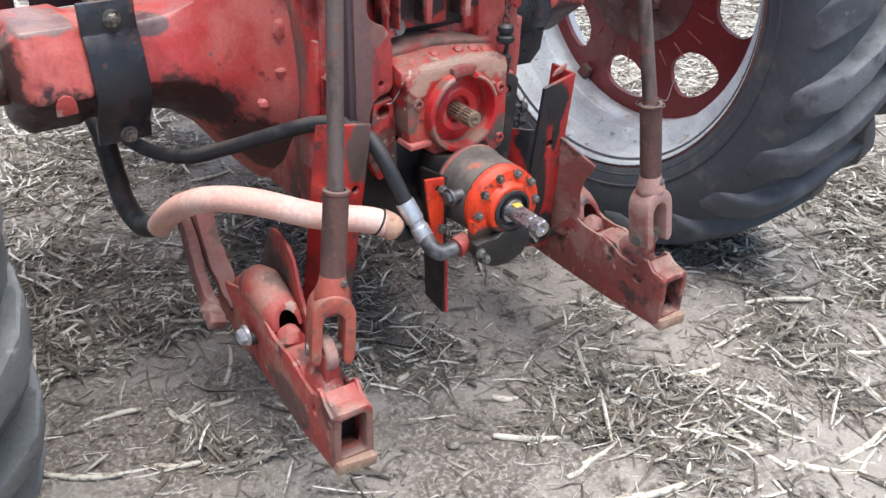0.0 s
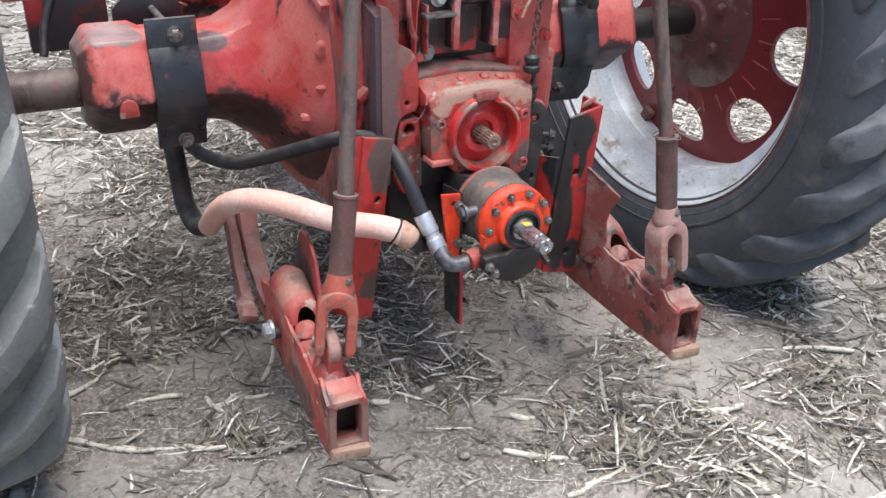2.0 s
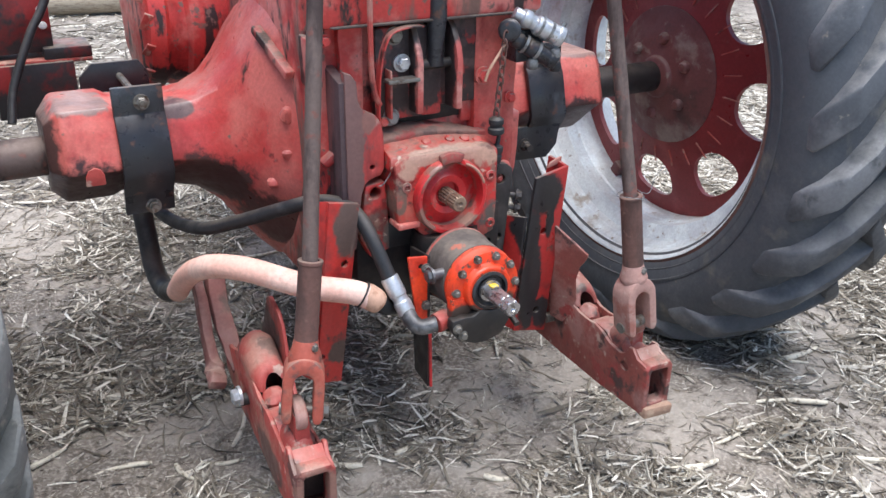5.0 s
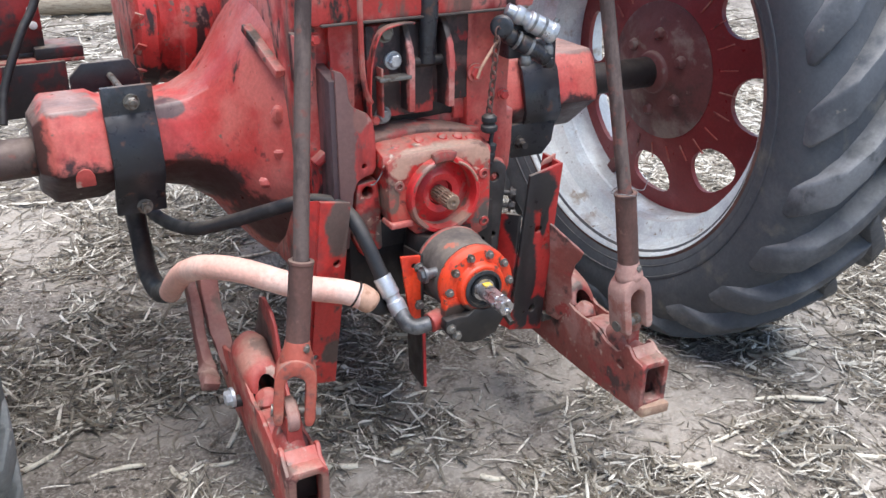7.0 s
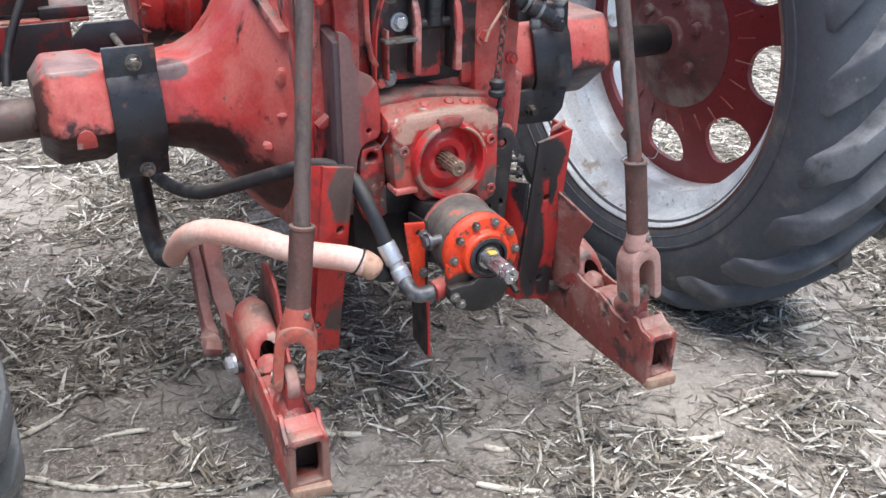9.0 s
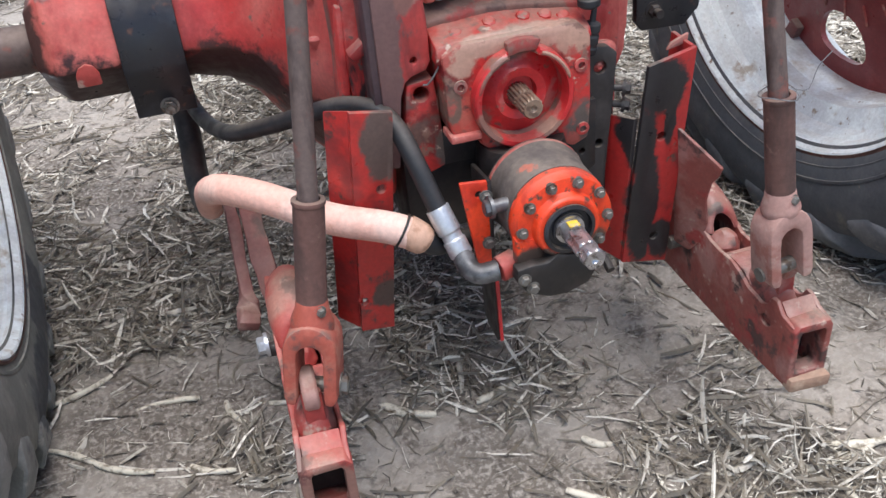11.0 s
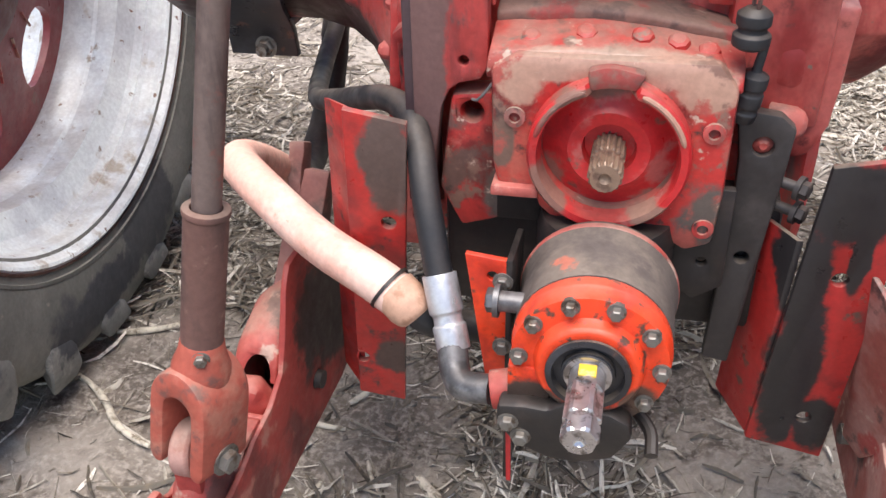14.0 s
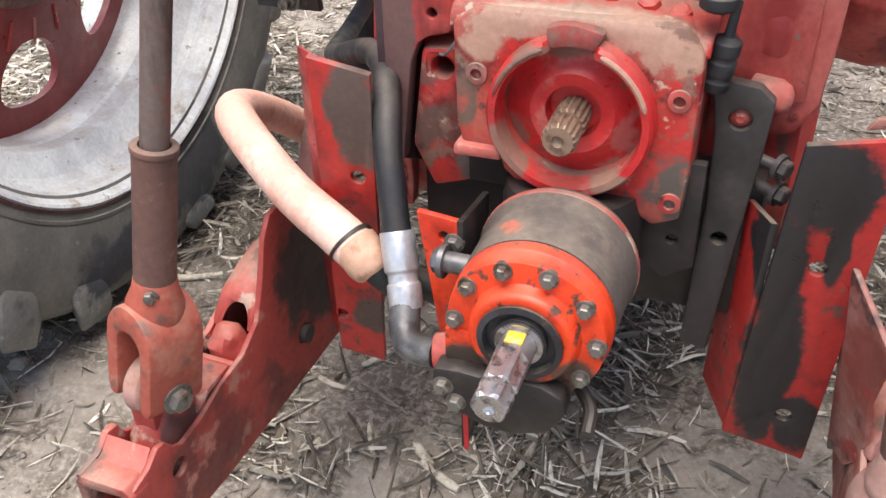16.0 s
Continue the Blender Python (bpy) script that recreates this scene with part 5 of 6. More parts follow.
for x0, y0, z0 in ((0.192, -0.345, 0.655), (0.194, -0.338, 0.622)):
    bm = B()
    add_cyl(bm, (x0 - 0.02, y0, z0), (x0 + 0.005, y0 - 0.01, z0 - 0.003), 0.006, 12)
    add_hex(bm, (x0 + 0.005, y0 - 0.01, z0 - 0.003), (0.9, -0.5, -0.1), 0.01, 0.01)
    part("bolt", bm, DARK_BROWN, tractor, "dull dark bolt and nut")
# drop bracket below the right clamp
bm = B()
add_plate(bm, [(0.385, 0.69), (0.535, 0.69), (0.525, 0.63), (0.495, 0.597), (0.4, 0.6), (0.385, 0.62)], [], 0.02, rear(0.0))
part("drop_bracket", bm, BLACK, tractor, "black drop bracket", 0.003)
bm = B()
add_hex(bm, (0.423, -0.02, 0.64), (0, -1, 0), 0.014, 0.014)
add_cyl(bm, (0.423, -0.03, 0.64), (0.423, -0.05, 0.64), 0.009, 12)
part("bolt", bm, DARK_BROWN, tractor)

# ---- lower links and lift rods ----
def build_link(name, rear_end, front_end, half_w, k, label, mirror, paint):
    """A lower lift link: deep box arm with an open rear end, a saddle for the rod and an arched hood; k sets how far the saddle and hood lie from the end."""
    link = new(name)
    link.parent = tractor
    tagged(link, label)
    a, b = Vector(rear_end), Vector(front_end)
    d = (b - a).normalized()
    side = d.cross(Vector((0, 0, 1))).normalized()
    up = side.cross(d).normalized()
    m = Matrix.Translation(a) @ Matrix((d, up, side)).transposed().to_4x4()
    length = (b - a).length

    def at(points):
        return [(x * k, z) for x, z in points]

    # side profile: open rear end, saddle for the rod eye, then a rounded hump
    top = at([(0.0, 0.05), (0.035, 0.056), (0.055, 0.072), (0.072, 0.07), (0.085, 0.05), (0.1, 0.042), (0.15, 0.046), (0.18, 0.058), (0.215, 0.064), (0.25, 0.06), (0.29, 0.062), (0.33, 0.075), (0.42, 0.085), (0.5, 0.07), (0.56, 0.05)]) + [(length, 0.03)]
    fin = at([(0.0, 0.05), (0.035, 0.056), (0.055, 0.072), (0.072, 0.07), (0.085, 0.05), (0.1, 0.042), (0.15, 0.045), (0.2, 0.055), (0.26, 0.06), (0.3, 0.085), (0.325, 0.13), (0.35, 0.185), (0.375, 0.208), (0.45, 0.212), (0.48, 0.2), (0.52, 0.13), (0.57, 0.06)]) + [(length, 0.03)]
    low = [(length, -0.05), (0.44, -0.078), (0.3, -0.082), (0.15, -0.08), (0.0, -0.072)]
    for s in (-1, 1):
        bm = B()
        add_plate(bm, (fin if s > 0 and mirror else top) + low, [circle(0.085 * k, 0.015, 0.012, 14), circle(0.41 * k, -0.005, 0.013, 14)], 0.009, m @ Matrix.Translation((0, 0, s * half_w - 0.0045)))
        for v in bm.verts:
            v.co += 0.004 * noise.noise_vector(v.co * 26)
        part("side_wall", bm, MUDDY_SHADED if s > 0 and mirror else paint, link, "", 0.004)

    def strip(name, line, thick):
        """A wall across the link that follows part of its side profile."""
        bm = B()
        hw = half_w - 0.004
        join_rings(bm, [[(x0, z0, -hw), (x0, z0, hw), (x0, z0 - thick, hw), (x0, z0 - thick, -hw)] for x0, z0 in line])
        for v in bm.verts:
            v.co = m @ v.co
        part(name, bm, paint, link, "", 0.002)

    strip("top_web", at([(0.002, 0.049), (0.035, 0.055), (0.055, 0.07)]), 0.009)
    strip("top_web", at([(0.15, 0.045), (0.18, 0.062), (0.23, 0.062), (0.27, 0.035)]), 0.009)
    # arched hood over the front pin, open to the rear
    bm = B()
    rows = []
    for x0, base, r in ((0.3, 0.066, 0.03), (0.307, 0.066, 0.036), (0.33, 0.07, 0.041), (0.37, 0.078, 0.044), (0.41, 0.08, 0.046), (0.46, 0.07, 0.043), (0.51, 0.045, 0.038), (0.56, 0.015, 0.032)):
        arc = [math.pi * n / 12 for n in range(13)]
        x0 *= k
        edge = half_w - 0.006 if mirror else 1.0   # stays inside the tall wall
        outer = [(x0 + 0.02 * math.sin(q), base + r * 1.2 * math.sin(q), min(edge, r * half_w / 0.036 * math.cos(q))) for q in arc]
        inner = [(x0 + 0.02 * math.sin(q), base + (r * 1.2 - 0.009) * math.sin(q), min(edge - 0.006, (r - 0.009) * half_w / 0.036 * math.cos(q))) for q in arc[::-1]]
        rows.append(outer + inner)
    join_rings(bm, rows)
    for v in bm.verts:
        v.co = m @ v.co
        v.co += 0.003 * noise.noise_vector(v.co * 25)
    part("hood", bm, paint, link, "rounded hood over the front pin", 0.002, 40)
    # ball of the front pin inside the hood
    bm = B()
    bmesh.ops.create_uvsphere(bm, u_segments=20, v_segments=12, radius=0.027)
    for v in bm.verts:
        v.co = m @ (v.co * (1 + 0.25 * noise.noise(v.co * 55)) + Vector((0.29 * k, 0.046, -0.004)))
    part("pin_ball", bm, paint, link, "rough red pin ball under the hood")
    # socket with a thick rim at the rear end
    bm = B()
    hw = half_w + 0.005
    add_plate(bm, [(-hw + 0.01, 0.056), (-hw, 0.044), (-hw, -0.062), (-hw + 0.008, -0.072), (hw - 0.008, -0.072), (hw, -0.062), (hw, 0.044), (hw - 0.01, 0.056)],
              [[(-0.024, 0.036), (-0.02, 0.041), (0.02, 0.041), (0.024, 0.036), (0.024, -0.04), (0.02, -0.045), (-0.02, -0.045), (-0.024, -0.04)]], 0.03, m @ Matrix(((0, 0, 1, -0.006), (0, 1, 0, 0), (1, 0, 0, 0), (0, 0, 0, 1))))
    for v in bm.verts:
        v.co += 0.003 * noise.noise_vector(v.co * 35)
    part("socket", bm, paint, link, "thick-rimmed open socket", 0.005)
    # black plug that closes the socket a little way in
    bm = B()
    join_rings(bm, [[(x0, -0.05, -half_w), (x0, 0.04, -half_w), (x0, 0.04, half_w), (x0, -0.05, half_w)] for x0 in (0.05, 0.06)])
    for v in bm.verts:
        v.co = m @ v.co
    part("dark_plug", bm, OIL, link, "dark plug inside the socket")
    strip("bottom_web", [(0.002, -0.062), (0.15, -0.07), (0.3, -0.072), (0.44, -0.068), (length - 0.002, -0.04)], 0.01)
    strip("cross_wall", [(0.24 * k, 0.055), (0.25 * k, 0.055)], 0.1)
    bm = B()
    add_plate(bm, [(0, -half_w - 0.004), (0.03, -half_w - 0.004), (0.034, half_w + 0.004), (-0.006, half_w + 0.004)], [], 0.026, m @ Matrix(((1, 0, 0, -0.016), (0, 0, 1, -0.076), (0, 1, 0, 0), (0, 0, 0, 1))))
    for v in bm.verts:
        v.co += 0.003 * noise.noise_vector(v.co * 40)
    part("end_lip", bm, LIGHT_RUST, link, "orange rusty lip at the open end", 0.005)
    bm = B()
    add_cyl(bm, m @ Vector((0.41 * k, -0.005, -half_w - 0.022)), m @ Vector((0.41 * k, -0.005, half_w + 0.015)), 0.013, 18)
    part("cross_pin", bm, DARK_BROWN if mirror else BOLT, link, "steel cross pin")
    # rod eye that stands in the saddle
    bm = B()
    add_lathe(bm, [(0.01, -0.01), (0.03, -0.012), (0.034, -0.008), (0.034, 0.008), (0.03, 0.012), (0.01, 0.012)], m @ Matrix.Translation((0.115 * k, 0.112, 0)), 24, closed=True)
    part("lug", bm, PINK_DUST, link, "pale dusty rod eye", 0.001)
    bm = B()
    rows = []
    for x0, hgt, wid in ((0.07, 0.035, 0.6), (0.085, 0.066, 0.85), (0.105, 0.082, 0.97), (0.14, 0.084, 0.97), (0.17, 0.074, 0.92), (0.2, 0.05, 0.7)):
        rows.append([(x0 * k, hgt * 0.2 + hgt * 0.8 * math.sin(q), half_w * wid * math.cos(q)) for q in [math.pi * n / 10 for n in range(11)]] + [(x0 * k, -0.02, -half_w * wid), (x0 * k, -0.02, half_w * wid)])
    join_rings(bm, rows)
    for v in bm.verts:
        v.co = m @ v.co
        v.co += 0.005 * noise.noise_vector(v.co * 28)
    part("cast_lump", bm, paint, link, "rough casting round the rod lug", 0.002, 40)
    bm = B()
    add_box(bm, m @ Vector((0.115 * k, 0.075, 0)), (0.03, 0.05, 0.09), None)
    part("lug_base", bm, DUSTY_RED, link, "", 0.004)
    return link, m


# Left link's tall wall: muddy paint, its front darkened to paint in shade.
MUDDY_SHADED = worn("muddy_shaded_red_paint", (0.34, 0.05, 0.04), [((0.16, 0.035, 0.03), 9, 0.46, 0.6), ((0.4, 0.16, 0.12), 16, 0.56, 0.66)], 0.5, 0, 0.2, 0.5, stains=[((0.05, 0.032, 0.028), (-0.37, -0.2, 0.385), (0.15, 0.19, 0.13))])
STAY_BROWN = worn("muddy_brown_red_paint", (0.2, 0.075, 0.065), [((0.3, 0.17, 0.145), 8, 0.48, 0.62), ((0.09, 0.045, 0.04), 14, 0.52, 0.64)], 0.6, 0, 0.4, 0.5)
LIGHT_RUST = worn("orange_rust", (0.36, 0.22, 0.15), [((0.48, 0.33, 0.23), 30, 0.5, 0.65), ((0.25, 0.1, 0.06), 22, 0.55, 0.68)], 0.8, 0, 0.3, 0.4)
link_l, ml = build_link("lower_link", (-0.428, -0.695, 0.288), (-0.405, -0.13, 0.3), 0.034, 0.86, "dusty red lower lift link with open end", True, LINK_RED)
link_r, mr = build_link("lower_link", (0.369, -0.688, 0.292), (0.357, -0.13, 0.312), 0.032, 0.87, "rusty red lower lift link with open end", False, RUSTY_LINK)
# stay strap and front lug beside the left link
for pts, sec in (([(-0.478, -0.05, 0.5), (-0.478, -0.09, 0.42), (-0.482, -0.14, 0.345), (-0.486, -0.19, 0.3), (-0.492, -0.25, 0.282)], (0.012, 0.02)), ([(-0.44, -0.08, 0.47), (-0.443, -0.12, 0.4), (-0.438, -0.17, 0.335), (-0.43, -0.22, 0.29)], (0.02, 0.02))):
    bm = B()
    add_sweep(bm, curve_points(pts, 6), 0, 4, sec, up=(0, 1, 0.3))
    for v in bm.verts:
        v.co += 0.003 * noise.noise_vector(v.co * 30)
    part("strap", bm, STAY_BROWN, link_l, "brown-grey stay strap", 0.004)
bm = B()
add_hex(bm, (-0.47, -0.34, 0.302), (-1, 0, 0), 0.016, 0.016)
part("bolt", bm, ZINC, link_l, "bright bolt head")
# guard plate beside the right link: a bright top edge that falls to the rear, hollow rear edge
bm = B()
ga, gb = Vector((0.28, -0.395, 0.575)), Vector((0.33, -0.465, 0.515))
gu = (gb - ga).normalized()
gd = Vector((0.1, 0.12, -1)).normalized()
gm = Matrix.Translation(ga) @ Matrix((gu, gd, gu.cross(gd))).transposed().to_4x4()
add_plate(bm, [(-0.01, 0.0), (0.1, 0.0), (0.094, 0.02), (0.074, 0.055), (0.066, 0.1), (0.07, 0.15), (0.06, 0.2), (0.03, 0.25), (-0.01, 0.26)], [], 0.009, gm)
for v in bm.verts:
    v.co += 0.003 * noise.noise_vector(v.co * 25)
part("guard_plate", bm, RUSTY_LINK, link_r, "bent red guard plate", 0.003)


def build_lift_rod(pin, collar, top, label, twist, deep, clevis_paint):
    """An upright lift rod: thin upper bar, thick threaded sleeve, forked clevis with a pin."""
    rod = new("lift_rod")
    rod.parent = tractor
    tagged(rod, label)
    pin, collar, top = Vector(pin), Vector(collar), Vector(top)
    d = (collar - pin).normalized()
    neck = pin + d * 0.085
    bm = B()
    add_sweep(bm, [collar - d * 0.02, top], 0.0145, 18)
    part("upper_bar", bm, BAR_STEEL, rod, "grey-brown steel bar")
    bm = B()
    h = (collar - neck).length
    add_lathe(bm, [(0, 0), (0.0215, 0), (0.0222, h * 0.1), (0.0222, h - 0.008), (0.0238, h - 0.006), (0.0238, h), (0.016, h + 0.001), (0.016, h - 0.02), (0, h - 0.02)], frame_to(neck, collar), 28)
    part("sleeve", bm, RUST, rod, "rust-brown threaded sleeve", 0.0008)
    # clevis: an arch of flat section in the across-up plane
    bm = B()
    across = Euler((0, 0, radians(twist))).to_matrix() @ Vector((0, 1, 0)).cross(d).normalized()
    across = (across - d * across.dot(d)).normalized()
    m = Matrix.Translation(pin) @ Matrix((across, d, across.cross(d))).transposed().to_4x4()
    arch = [(-0.034, -0.043), (-0.039, -0.03), (-0.039, 0.035)] + [(0.039 * math.cos(a), 0.042 + 0.045 * math.sin(a)) for a in [math.pi - math.pi * k / 12 for k in range(1, 12)]] + [(0.039, 0.035), (0.039, -0.03), (0.034, -0.043)]
    inner = [(0.021, -0.043), (0.019, -0.03), (0.019, 0.03)] + [(0.019 * math.cos(a), 0.036 + 0.019 * math.sin(a)) for a in [math.pi * k / 10 for k in range(1, 10)]] + [(-0.019, 0.03), (-0.019, -0.03), (-0.021, -0.043)]
    add_plate(bm, arch + inner, [], deep, m @ Matrix.Translation((0, 0, -deep / 2)))
    add_lathe(bm, [(0, 0.062), (deep * 0.44, 0.064), (0.031, 0.084), (0.0245, 0.102), (0.0225, 0.118), (0, 0.118)], m @ Matrix(((1, 0, 0, 0), (0, 0, 1, 0), (0, -1, 0, 0), (0, 0, 0, 1))), 24)
    part("clevis", bm, clevis_paint, rod, "rusty red forked clevis", 0.005)
    bm = B()
    add_cyl(bm, m @ Vector((-0.043, -0.026, 0)), m @ Vector((0.044, -0.026, 0)), 0.012, 16)
    add_hex(bm, m @ Vector((0.039, -0.026, 0)), across, 0.014, 0.012)
    part("pin", bm, BOLT, rod, "worn steel pin")
    bm = B()
    add_hex(bm, neck + d * 0.02 + Vector((0.008, -0.02, 0)), (0.3, -1, 0), 0.007, 0.008)
    part("grease_fitting", bm, BOLT, rod)
    return rod


CLEVIS = worn("rusty_red_casting", (0.39, 0.085, 0.055), [((0.42, 0.16, 0.11), 18, 0.48, 0.64), ((0.18, 0.075, 0.06), 25, 0.54, 0.66)], 0.62, 0, 0.5, 0.4)
build_lift_rod((-0.411, -0.595, 0.432), (-0.371, -0.566, 0.694), (-0.298, -0.472, 1.25), "rust-brown lift rod with forked clevis", -20, 0.072, CLEVIS)
build_lift_rod((0.337, -0.63, 0.452), (0.31, -0.613, 0.72), (0.278, -0.505, 1.25), "rust-brown lift rod with dusty pink clevis", 4, 0.056, PINK_DUST)

wire = thing("wire_tie", "thin pale wire wound round the rusty lift rod", "wire")
bm = B()
add_sweep(bm, curve_points([(0.31 + 0.028 * math.cos(a), -0.612 + 0.028 * math.sin(a), 0.722 + 0.004 * math.sin(2 * a)) for a in [2 * math.pi * k / 12 for k in range(13)]] + [(0.365, -0.605, 0.715), (0.38, -0.6, 0.745), (0.4, -0.6, 0.765)], 3), 0.0008, 6)
part("strand", bm, DULL_ZINC, wire)

# ---- hoses, chain and couplers ----
def tube_thing(name, pts, r, material, label, category, steps=10, n=18):
    root = thing(name, label, category)
    bm = B()
    add_sweep(bm, curve_points(pts, steps), r, n)
    part("tube", bm, material, root, angle=50)
    return root


black_hose = tube_thing("hydraulic_hose", [(-0.55, 0.5, 0.66), (-0.52, 0.3, 0.575), (-0.495, 0.13, 0.548), (-0.45, -0.03, 0.568), (-0.39, -0.13, 0.61), (-0.325, -0.215, 0.655), (-0.268, -0.285, 0.69), (-0.226, -0.345, 0.7), (-0.203, -0.392, 0.682), (-0.188, -0.43, 0.636), (-0.167, -0.466, 0.56)], 0.0155, HOSE, "black rubber hydraulic hose with a crimped steel end", "hose")
bm = B()
f0, f1 = Vector((-0.17, -0.46, 0.57)), Vector((-0.147, -0.498, 0.5))
h = (f1 - f0).length
add_lathe(bm, [(0.0155, 0), (0.019, 0), (0.019, h * 0.5), (0.016, h * 0.54), (0.016, h * 0.66), (0.0185, h * 0.68), (0.0185, h), (0.0, h)], frame_to(f0, f1), 28)
part("ferrule", bm, ZINC, black_hose, "bright zinc crimp ferrule", 0.001)
bm = B()
add_sweep(bm, curve_points([(-0.149, -0.495, 0.508), (-0.143, -0.515, 0.487), (-0.13, -0.53, 0.479), (-0.1, -0.535, 0.482)], 8), 0.0165, 20)
part("elbow", bm, ELBOW_STEEL, black_hose, "dark grey steel elbow")

pink_pts = [(-0.212, -0.463, 0.534), (-0.25, -0.45, 0.55), (-0.33, -0.402, 0.56), (-0.424, -0.336, 0.587), (-0.478, -0.268, 0.578), (-0.502, -0.18, 0.535), (-0.51, -0.09, 0.475), (-0.512, -0.01, 0.412)]
pink_hose = tube_thing("sleeved_hose", pink_pts, 0.0255, SLEEVE, "hose in a faded pink fabric sleeve", "hose")
bm = B()
add_sweep(bm, curve_points([(-0.222, -0.459, 0.541), (-0.213, -0.463, 0.535), (-0.203, -0.4665, 0.5265), (-0.193, -0.47, 0.517)], 5), [0.0263] * 10 + [0.0258, 0.0252, 0.0245, 0.0235, 0.0215, 0.018], 18)
part("cuff", bm, TAN, pink_hose, "orange-brown cuff at the hose end")
bm = B()
add_lathe(bm, [(0.0262, -0.002), (0.0285, -0.002), (0.0285, 0.002), (0.0262, 0.002)], frame_to((-0.228, -0.457, 0.542), (-0.205, -0.466, 0.528)), 24, closed=True)
part("tie", bm, OIL, pink_hose, "dark cable tie")
bm = B()
add_sweep(bm, curve_points([(-0.2, -0.468, 0.528), (-0.18, -0.46, 0.505), (-0.15, -0.44, 0.49), (-0.11, -0.43, 0.48)], 6), 0.018, 14)
part("inner_hose", bm, HOSE, pink_hose, "black hose end")

bm = B()
add_sweep(bm, curve_points([(-0.512, -0.01, 0.412), (-0.524, 0.08, 0.378), (-0.53, 0.17, 0.395), (-0.527, 0.225, 0.44), (-0.526, 0.275, 0.51), (-0.53, 0.34, 0.575), (-0.53, 0.6, 0.68)], 8), 0.025, 16)
part("tail_hose", bm, HOSE, pink_hose, "black hose running ahead under the axle", angle=50)

chain = thing("chain", "short rusty chain hanging with a black dust cap", "chain")
c0, c1 = Vector((0.134, -0.385, 1.02)), Vector((0.12, -0.381, 0.858))
for k in range(10):
    bm = B()
    pts = [(0.007 * math.cos(a), 0, 0.0125 * math.sin(a)) for a in [2 * math.pi * j / 14 for j in range(15)]]
    add_sweep(bm, [c0.lerp(c1, k / 9) + Euler((0, 0, 1.57 * (k % 2) + 0.3)).to_matrix() @ Vector(p) for p in pts], 0.0022, 6)
    part("chain_link", bm, RUST, chain)
bm = B()
add_lathe(bm, [(0, 0), (0.012, 0), (0.018, 0.004), (0.018, 0.014), (0.0135, 0.017), (0.0135, 0.021), (0.0165, 0.024), (0.0165, 0.034), (0.009, 0.04), (0, 0.04)], frame_to((0.12, -0.381, 0.812), (0.12, -0.381, 0.9)), 20)
part("dust_cap", bm, HOSE, chain, "black rubber dust cap", 0.0008)
socket = thing("hydraulic_socket", "black ribbed hydraulic plug on the swing bar", "coupling")
bm = B()
add_lathe(bm, [(0, 0), (0.013, 0), (0.0145, 0.01), (0.013, 0.012), (0.013, 0.016), (0.0145, 0.018), (0.0145, 0.03), (0.013, 0.032), (0.013, 0.036), (0.0145, 0.038), (0.014, 0.05), (0.005, 0.054), (0.004, 0.09), (0, 0.09)], frame_to((0.124, -0.366, 0.732), (0.131, -0.37, 0.785)), 20)
part("body", bm, HOSE, socket, "", 0.0006)

coupler = thing("hydraulic_coupler", "pair of dusty grey hydraulic quick couplers", "coupling")


def build_coupler(a, b, r, body, bands, label):
    """One quick coupler: stepped sleeve with knurled bands, a hollow mouth and a locking ring."""
    a, b = Vector(a), Vector(b)
    h = (b - a).length
    bm = B()
    add_lathe(bm, [(0, 0), (r * 0.62, 0), (r * 0.68, h * 0.14), (r * 0.9, h * 0.17), (r * 0.9, h * 0.3), (r * 0.75, h * 0.33), (r * 0.75, h * 0.42), (r, h * 0.45), (r, h * 0.86), (r * 1.1, h * 0.88), (r * 1.1, h * 0.98), (r, h), (r * 0.66, h), (r * 0.6, h * 0.8), (0, h * 0.8)], frame_to(a, b), 28)
    sleeve = part("coupler_body", bm, body, coupler, label, 0.0012)
    for u in bands:
        bm = B()
        add_lathe(bm, [(r * 0.98, h * u), (r * 1.08, h * u), (r * 1.08, h * (u + 0.05)), (r * 0.98, h * (u + 0.05))], frame_to(a, b), 28, closed=True)
        part("band", bm, DULL_ZINC, sleeve)
    m = frame_to(a, b)
    bm = B()
    add_cyl(bm, m @ Vector((0, r * 0.9, h * 0.9)), m @ Vector((0, r * 1.5, h * 0.9)), 0.006, 10)
    part("knob", bm, DULL_ZINC, sleeve)


build_coupler((0.168, -0.36, 1.062), (0.268, -0.392, 1.006), 0.021, ZINC, (0.5, 0.7), "pale dusty steel coupler")
build_coupler((0.15, -0.355, 1.02), (0.255, -0.39, 0.958), 0.019, BLACK, (0.35, 0.6), "black coupler with steel bands")
bm = B()
add_box(bm, (0.21, -0.335, 0.99), (0.07, 0.05, 0.07))
part("mount", bm, BLACK, coupler, "", 0.006)
bm = B()
add_lathe(bm, [(0, 0), (0.02, 0), (0.024, 0.006), (0.024, 0.014), (0.018, 0.018), (0, 0.018)], frame_to((0.152, -0.372, 1.03), (0.12, -0.41, 1.035)), 24)
part("dust_plug", bm, BLACK, coupler, "black rubber dust plug", 0.002)
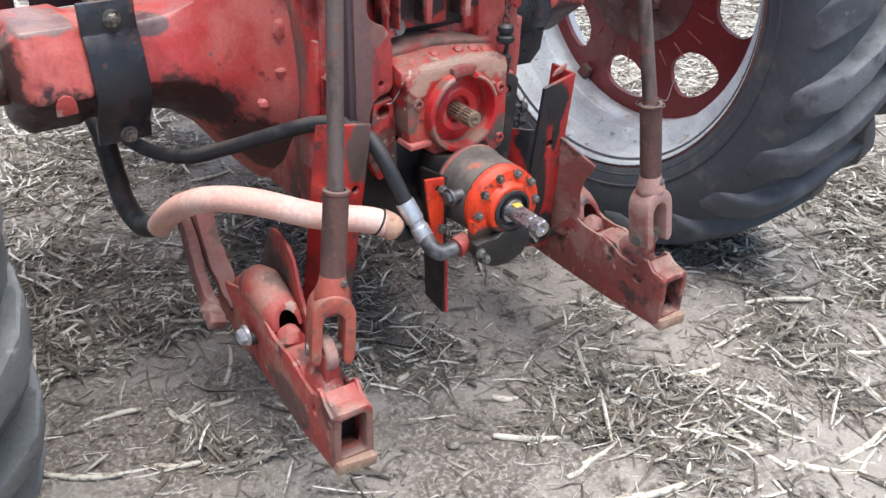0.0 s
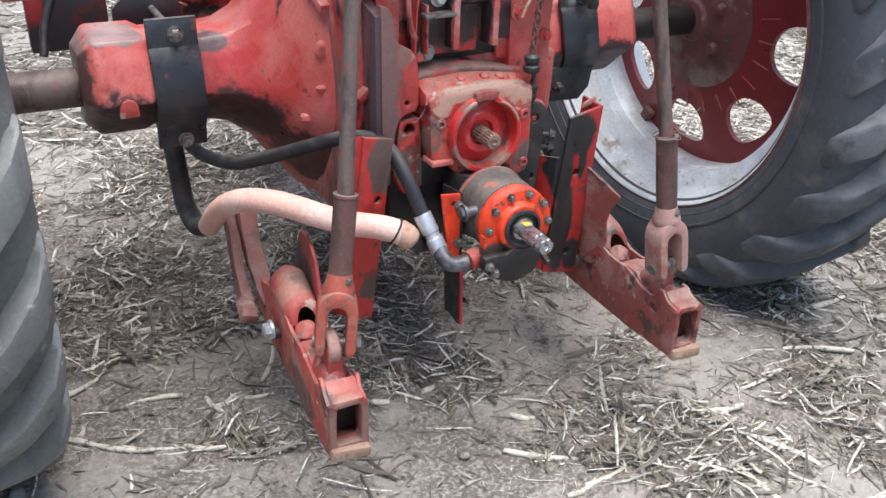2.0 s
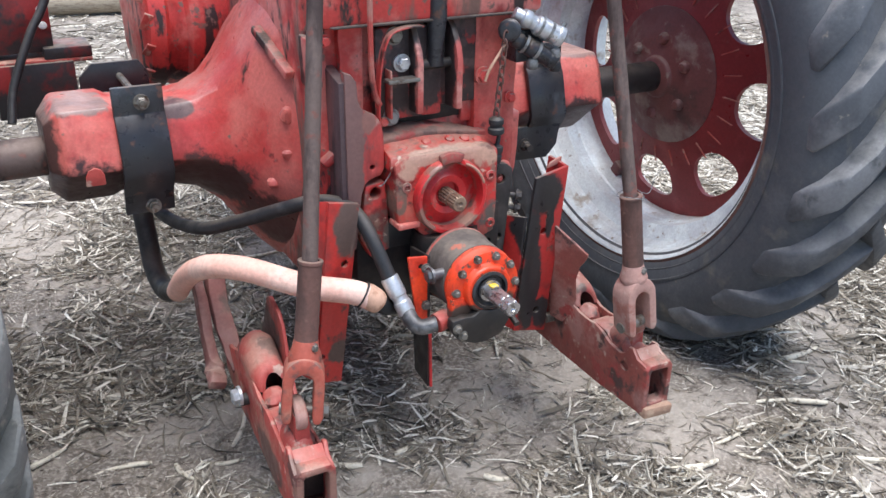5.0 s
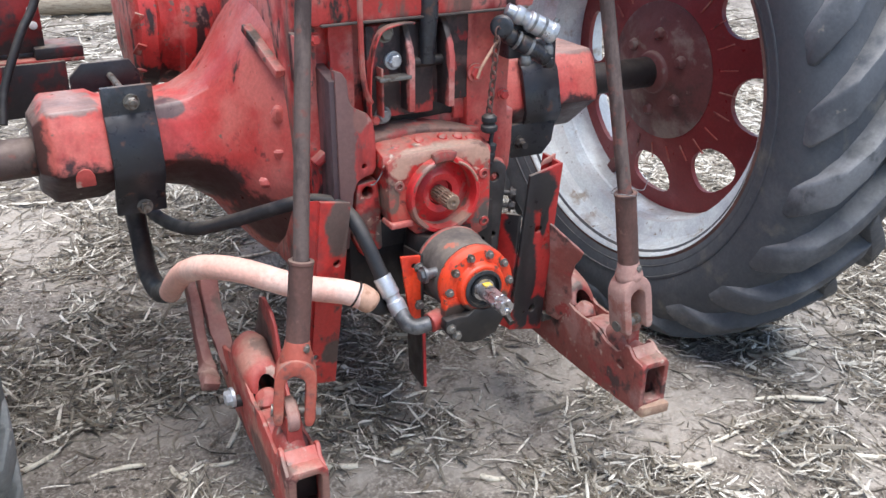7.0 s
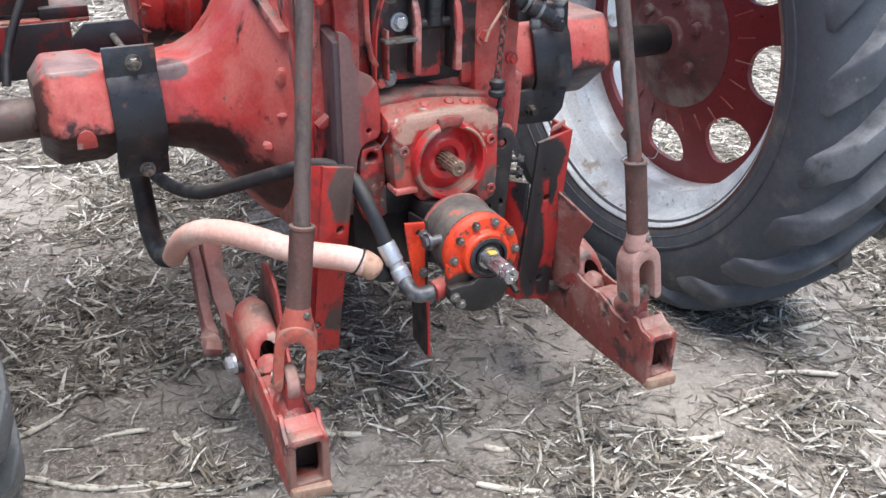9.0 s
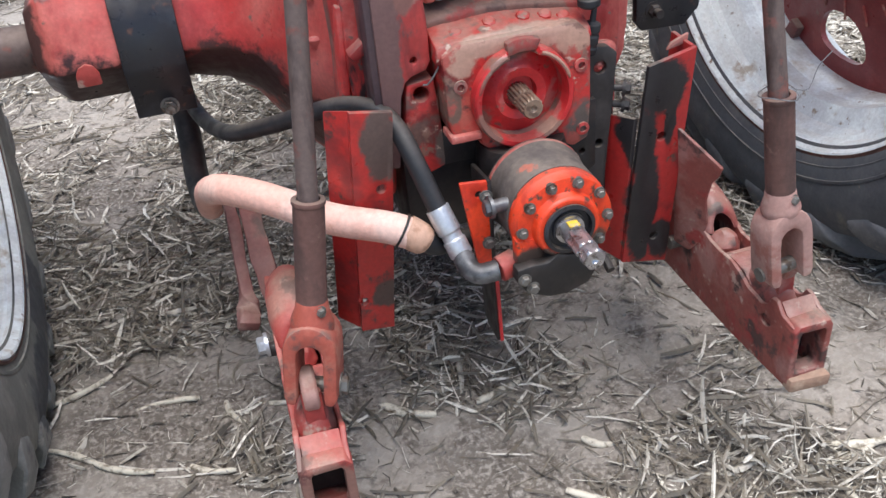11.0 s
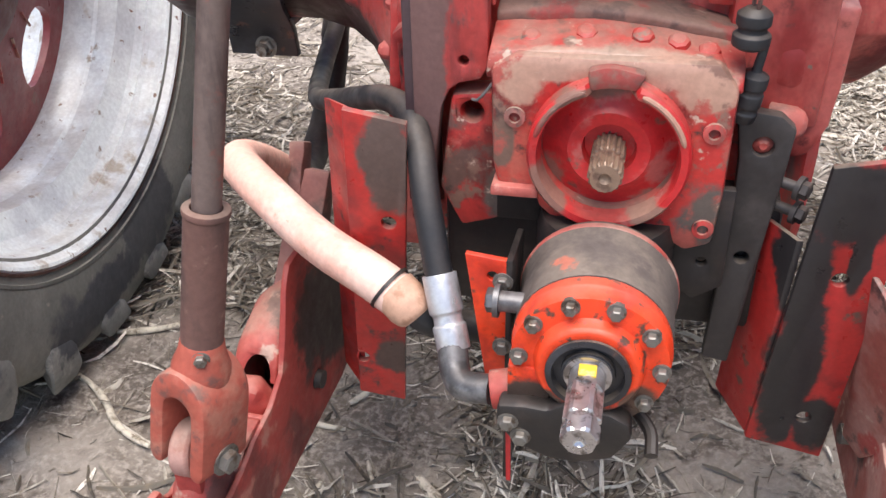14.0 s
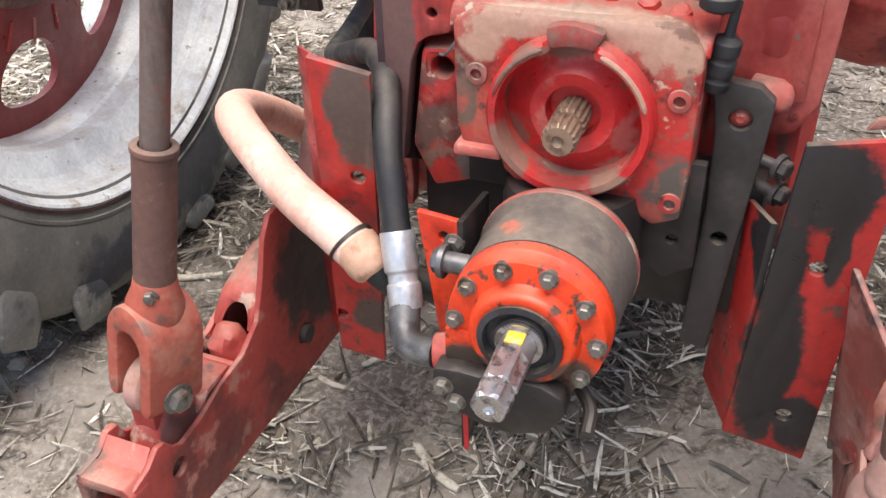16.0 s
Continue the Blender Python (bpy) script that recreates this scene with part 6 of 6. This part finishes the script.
for p, r0 in (((0.262, -0.38, 0.945), 0.014), ((0.205, -0.38, 0.955), 0.013), ((0.25, -0.398, 0.975), 0.011)):
    bm = B()
    add_lathe(bm, [(0, -0.012), (r0 * 0.8, -0.01), (r0, 0), (r0 * 0.8, 0.01), (0, 0.012)], Matrix.Translation(p), 16)
    part("nipple", bm, DULL_ZINC if r0 < 0.014 else BLACK, coupler)
bm = B()
add_sweep(bm, curve_points([(0.158, -0.37, 1.022), (0.13, -0.38, 0.995), (0.1, -0.382, 0.955), (0.092, -0.378, 0.93)], 6), 0.0032, 8)
part("lanyard", bm, TAN, coupler, "pale plastic lanyard")

# ---- step frame ahead of the left axle ----
STEP_RED = worn("dark_scraped_red_paint", (0.26, 0.022, 0.022), [((0.03, 0.026, 0.028), 6, 0.44, 0.5, (1, 1, 0.6)), ((0.14, 0.018, 0.018), 12, 0.5, 0.62)], 0.4, 0, 0.6, 0.3)
step = new("step_frame")
step.parent = tractor
tagged(step, "red and black step frame")
for c, s, mm in (((-0.74, 0.68, 0.94), (0.2, 0.1, 0.16), STEP_RED), ((-0.61, 0.66, 0.86), (0.12, 0.12, 0.03), STEP_RED), ((-0.70, 0.62, 0.77), (0.2, 0.06, 0.14), STEP_RED), ((-0.7, 0.7, 0.84), (0.3, 0.2, 0.012), DUSTY_RED)):
    bm = B()
    add_box(bm, c, s)
    part("panel", bm, mm, step, "", 0.004)
for z0 in (0.97, 0.93):
    bm = B()
    add_hex(bm, (-0.66, 0.63, z0), (0, -1, 0), 0.008, 0.006)
    part("bolt", bm, WHITE, step)
bm = B()
add_sweep(bm, curve_points([(-0.62, 0.6, 1.06), (-0.66, 0.58, 0.98), (-0.7, 0.56, 0.92), (-0.76, 0.52, 0.8), (-0.78, 0.48, 0.72)], 6), 0.011, 12)
part("cable", bm, HOSE, step, "black cable")
post = thing("fence_post", "pale round wooden post lying on the field", "post")
bm = B()
add_sweep(bm, [(-1.1, 6.3, 0.09), (0.0, 6.15, 0.1), (1.2, 6.0, 0.09)], 0.1, 14)
part("log", bm, LIGHT_WOOD, post)
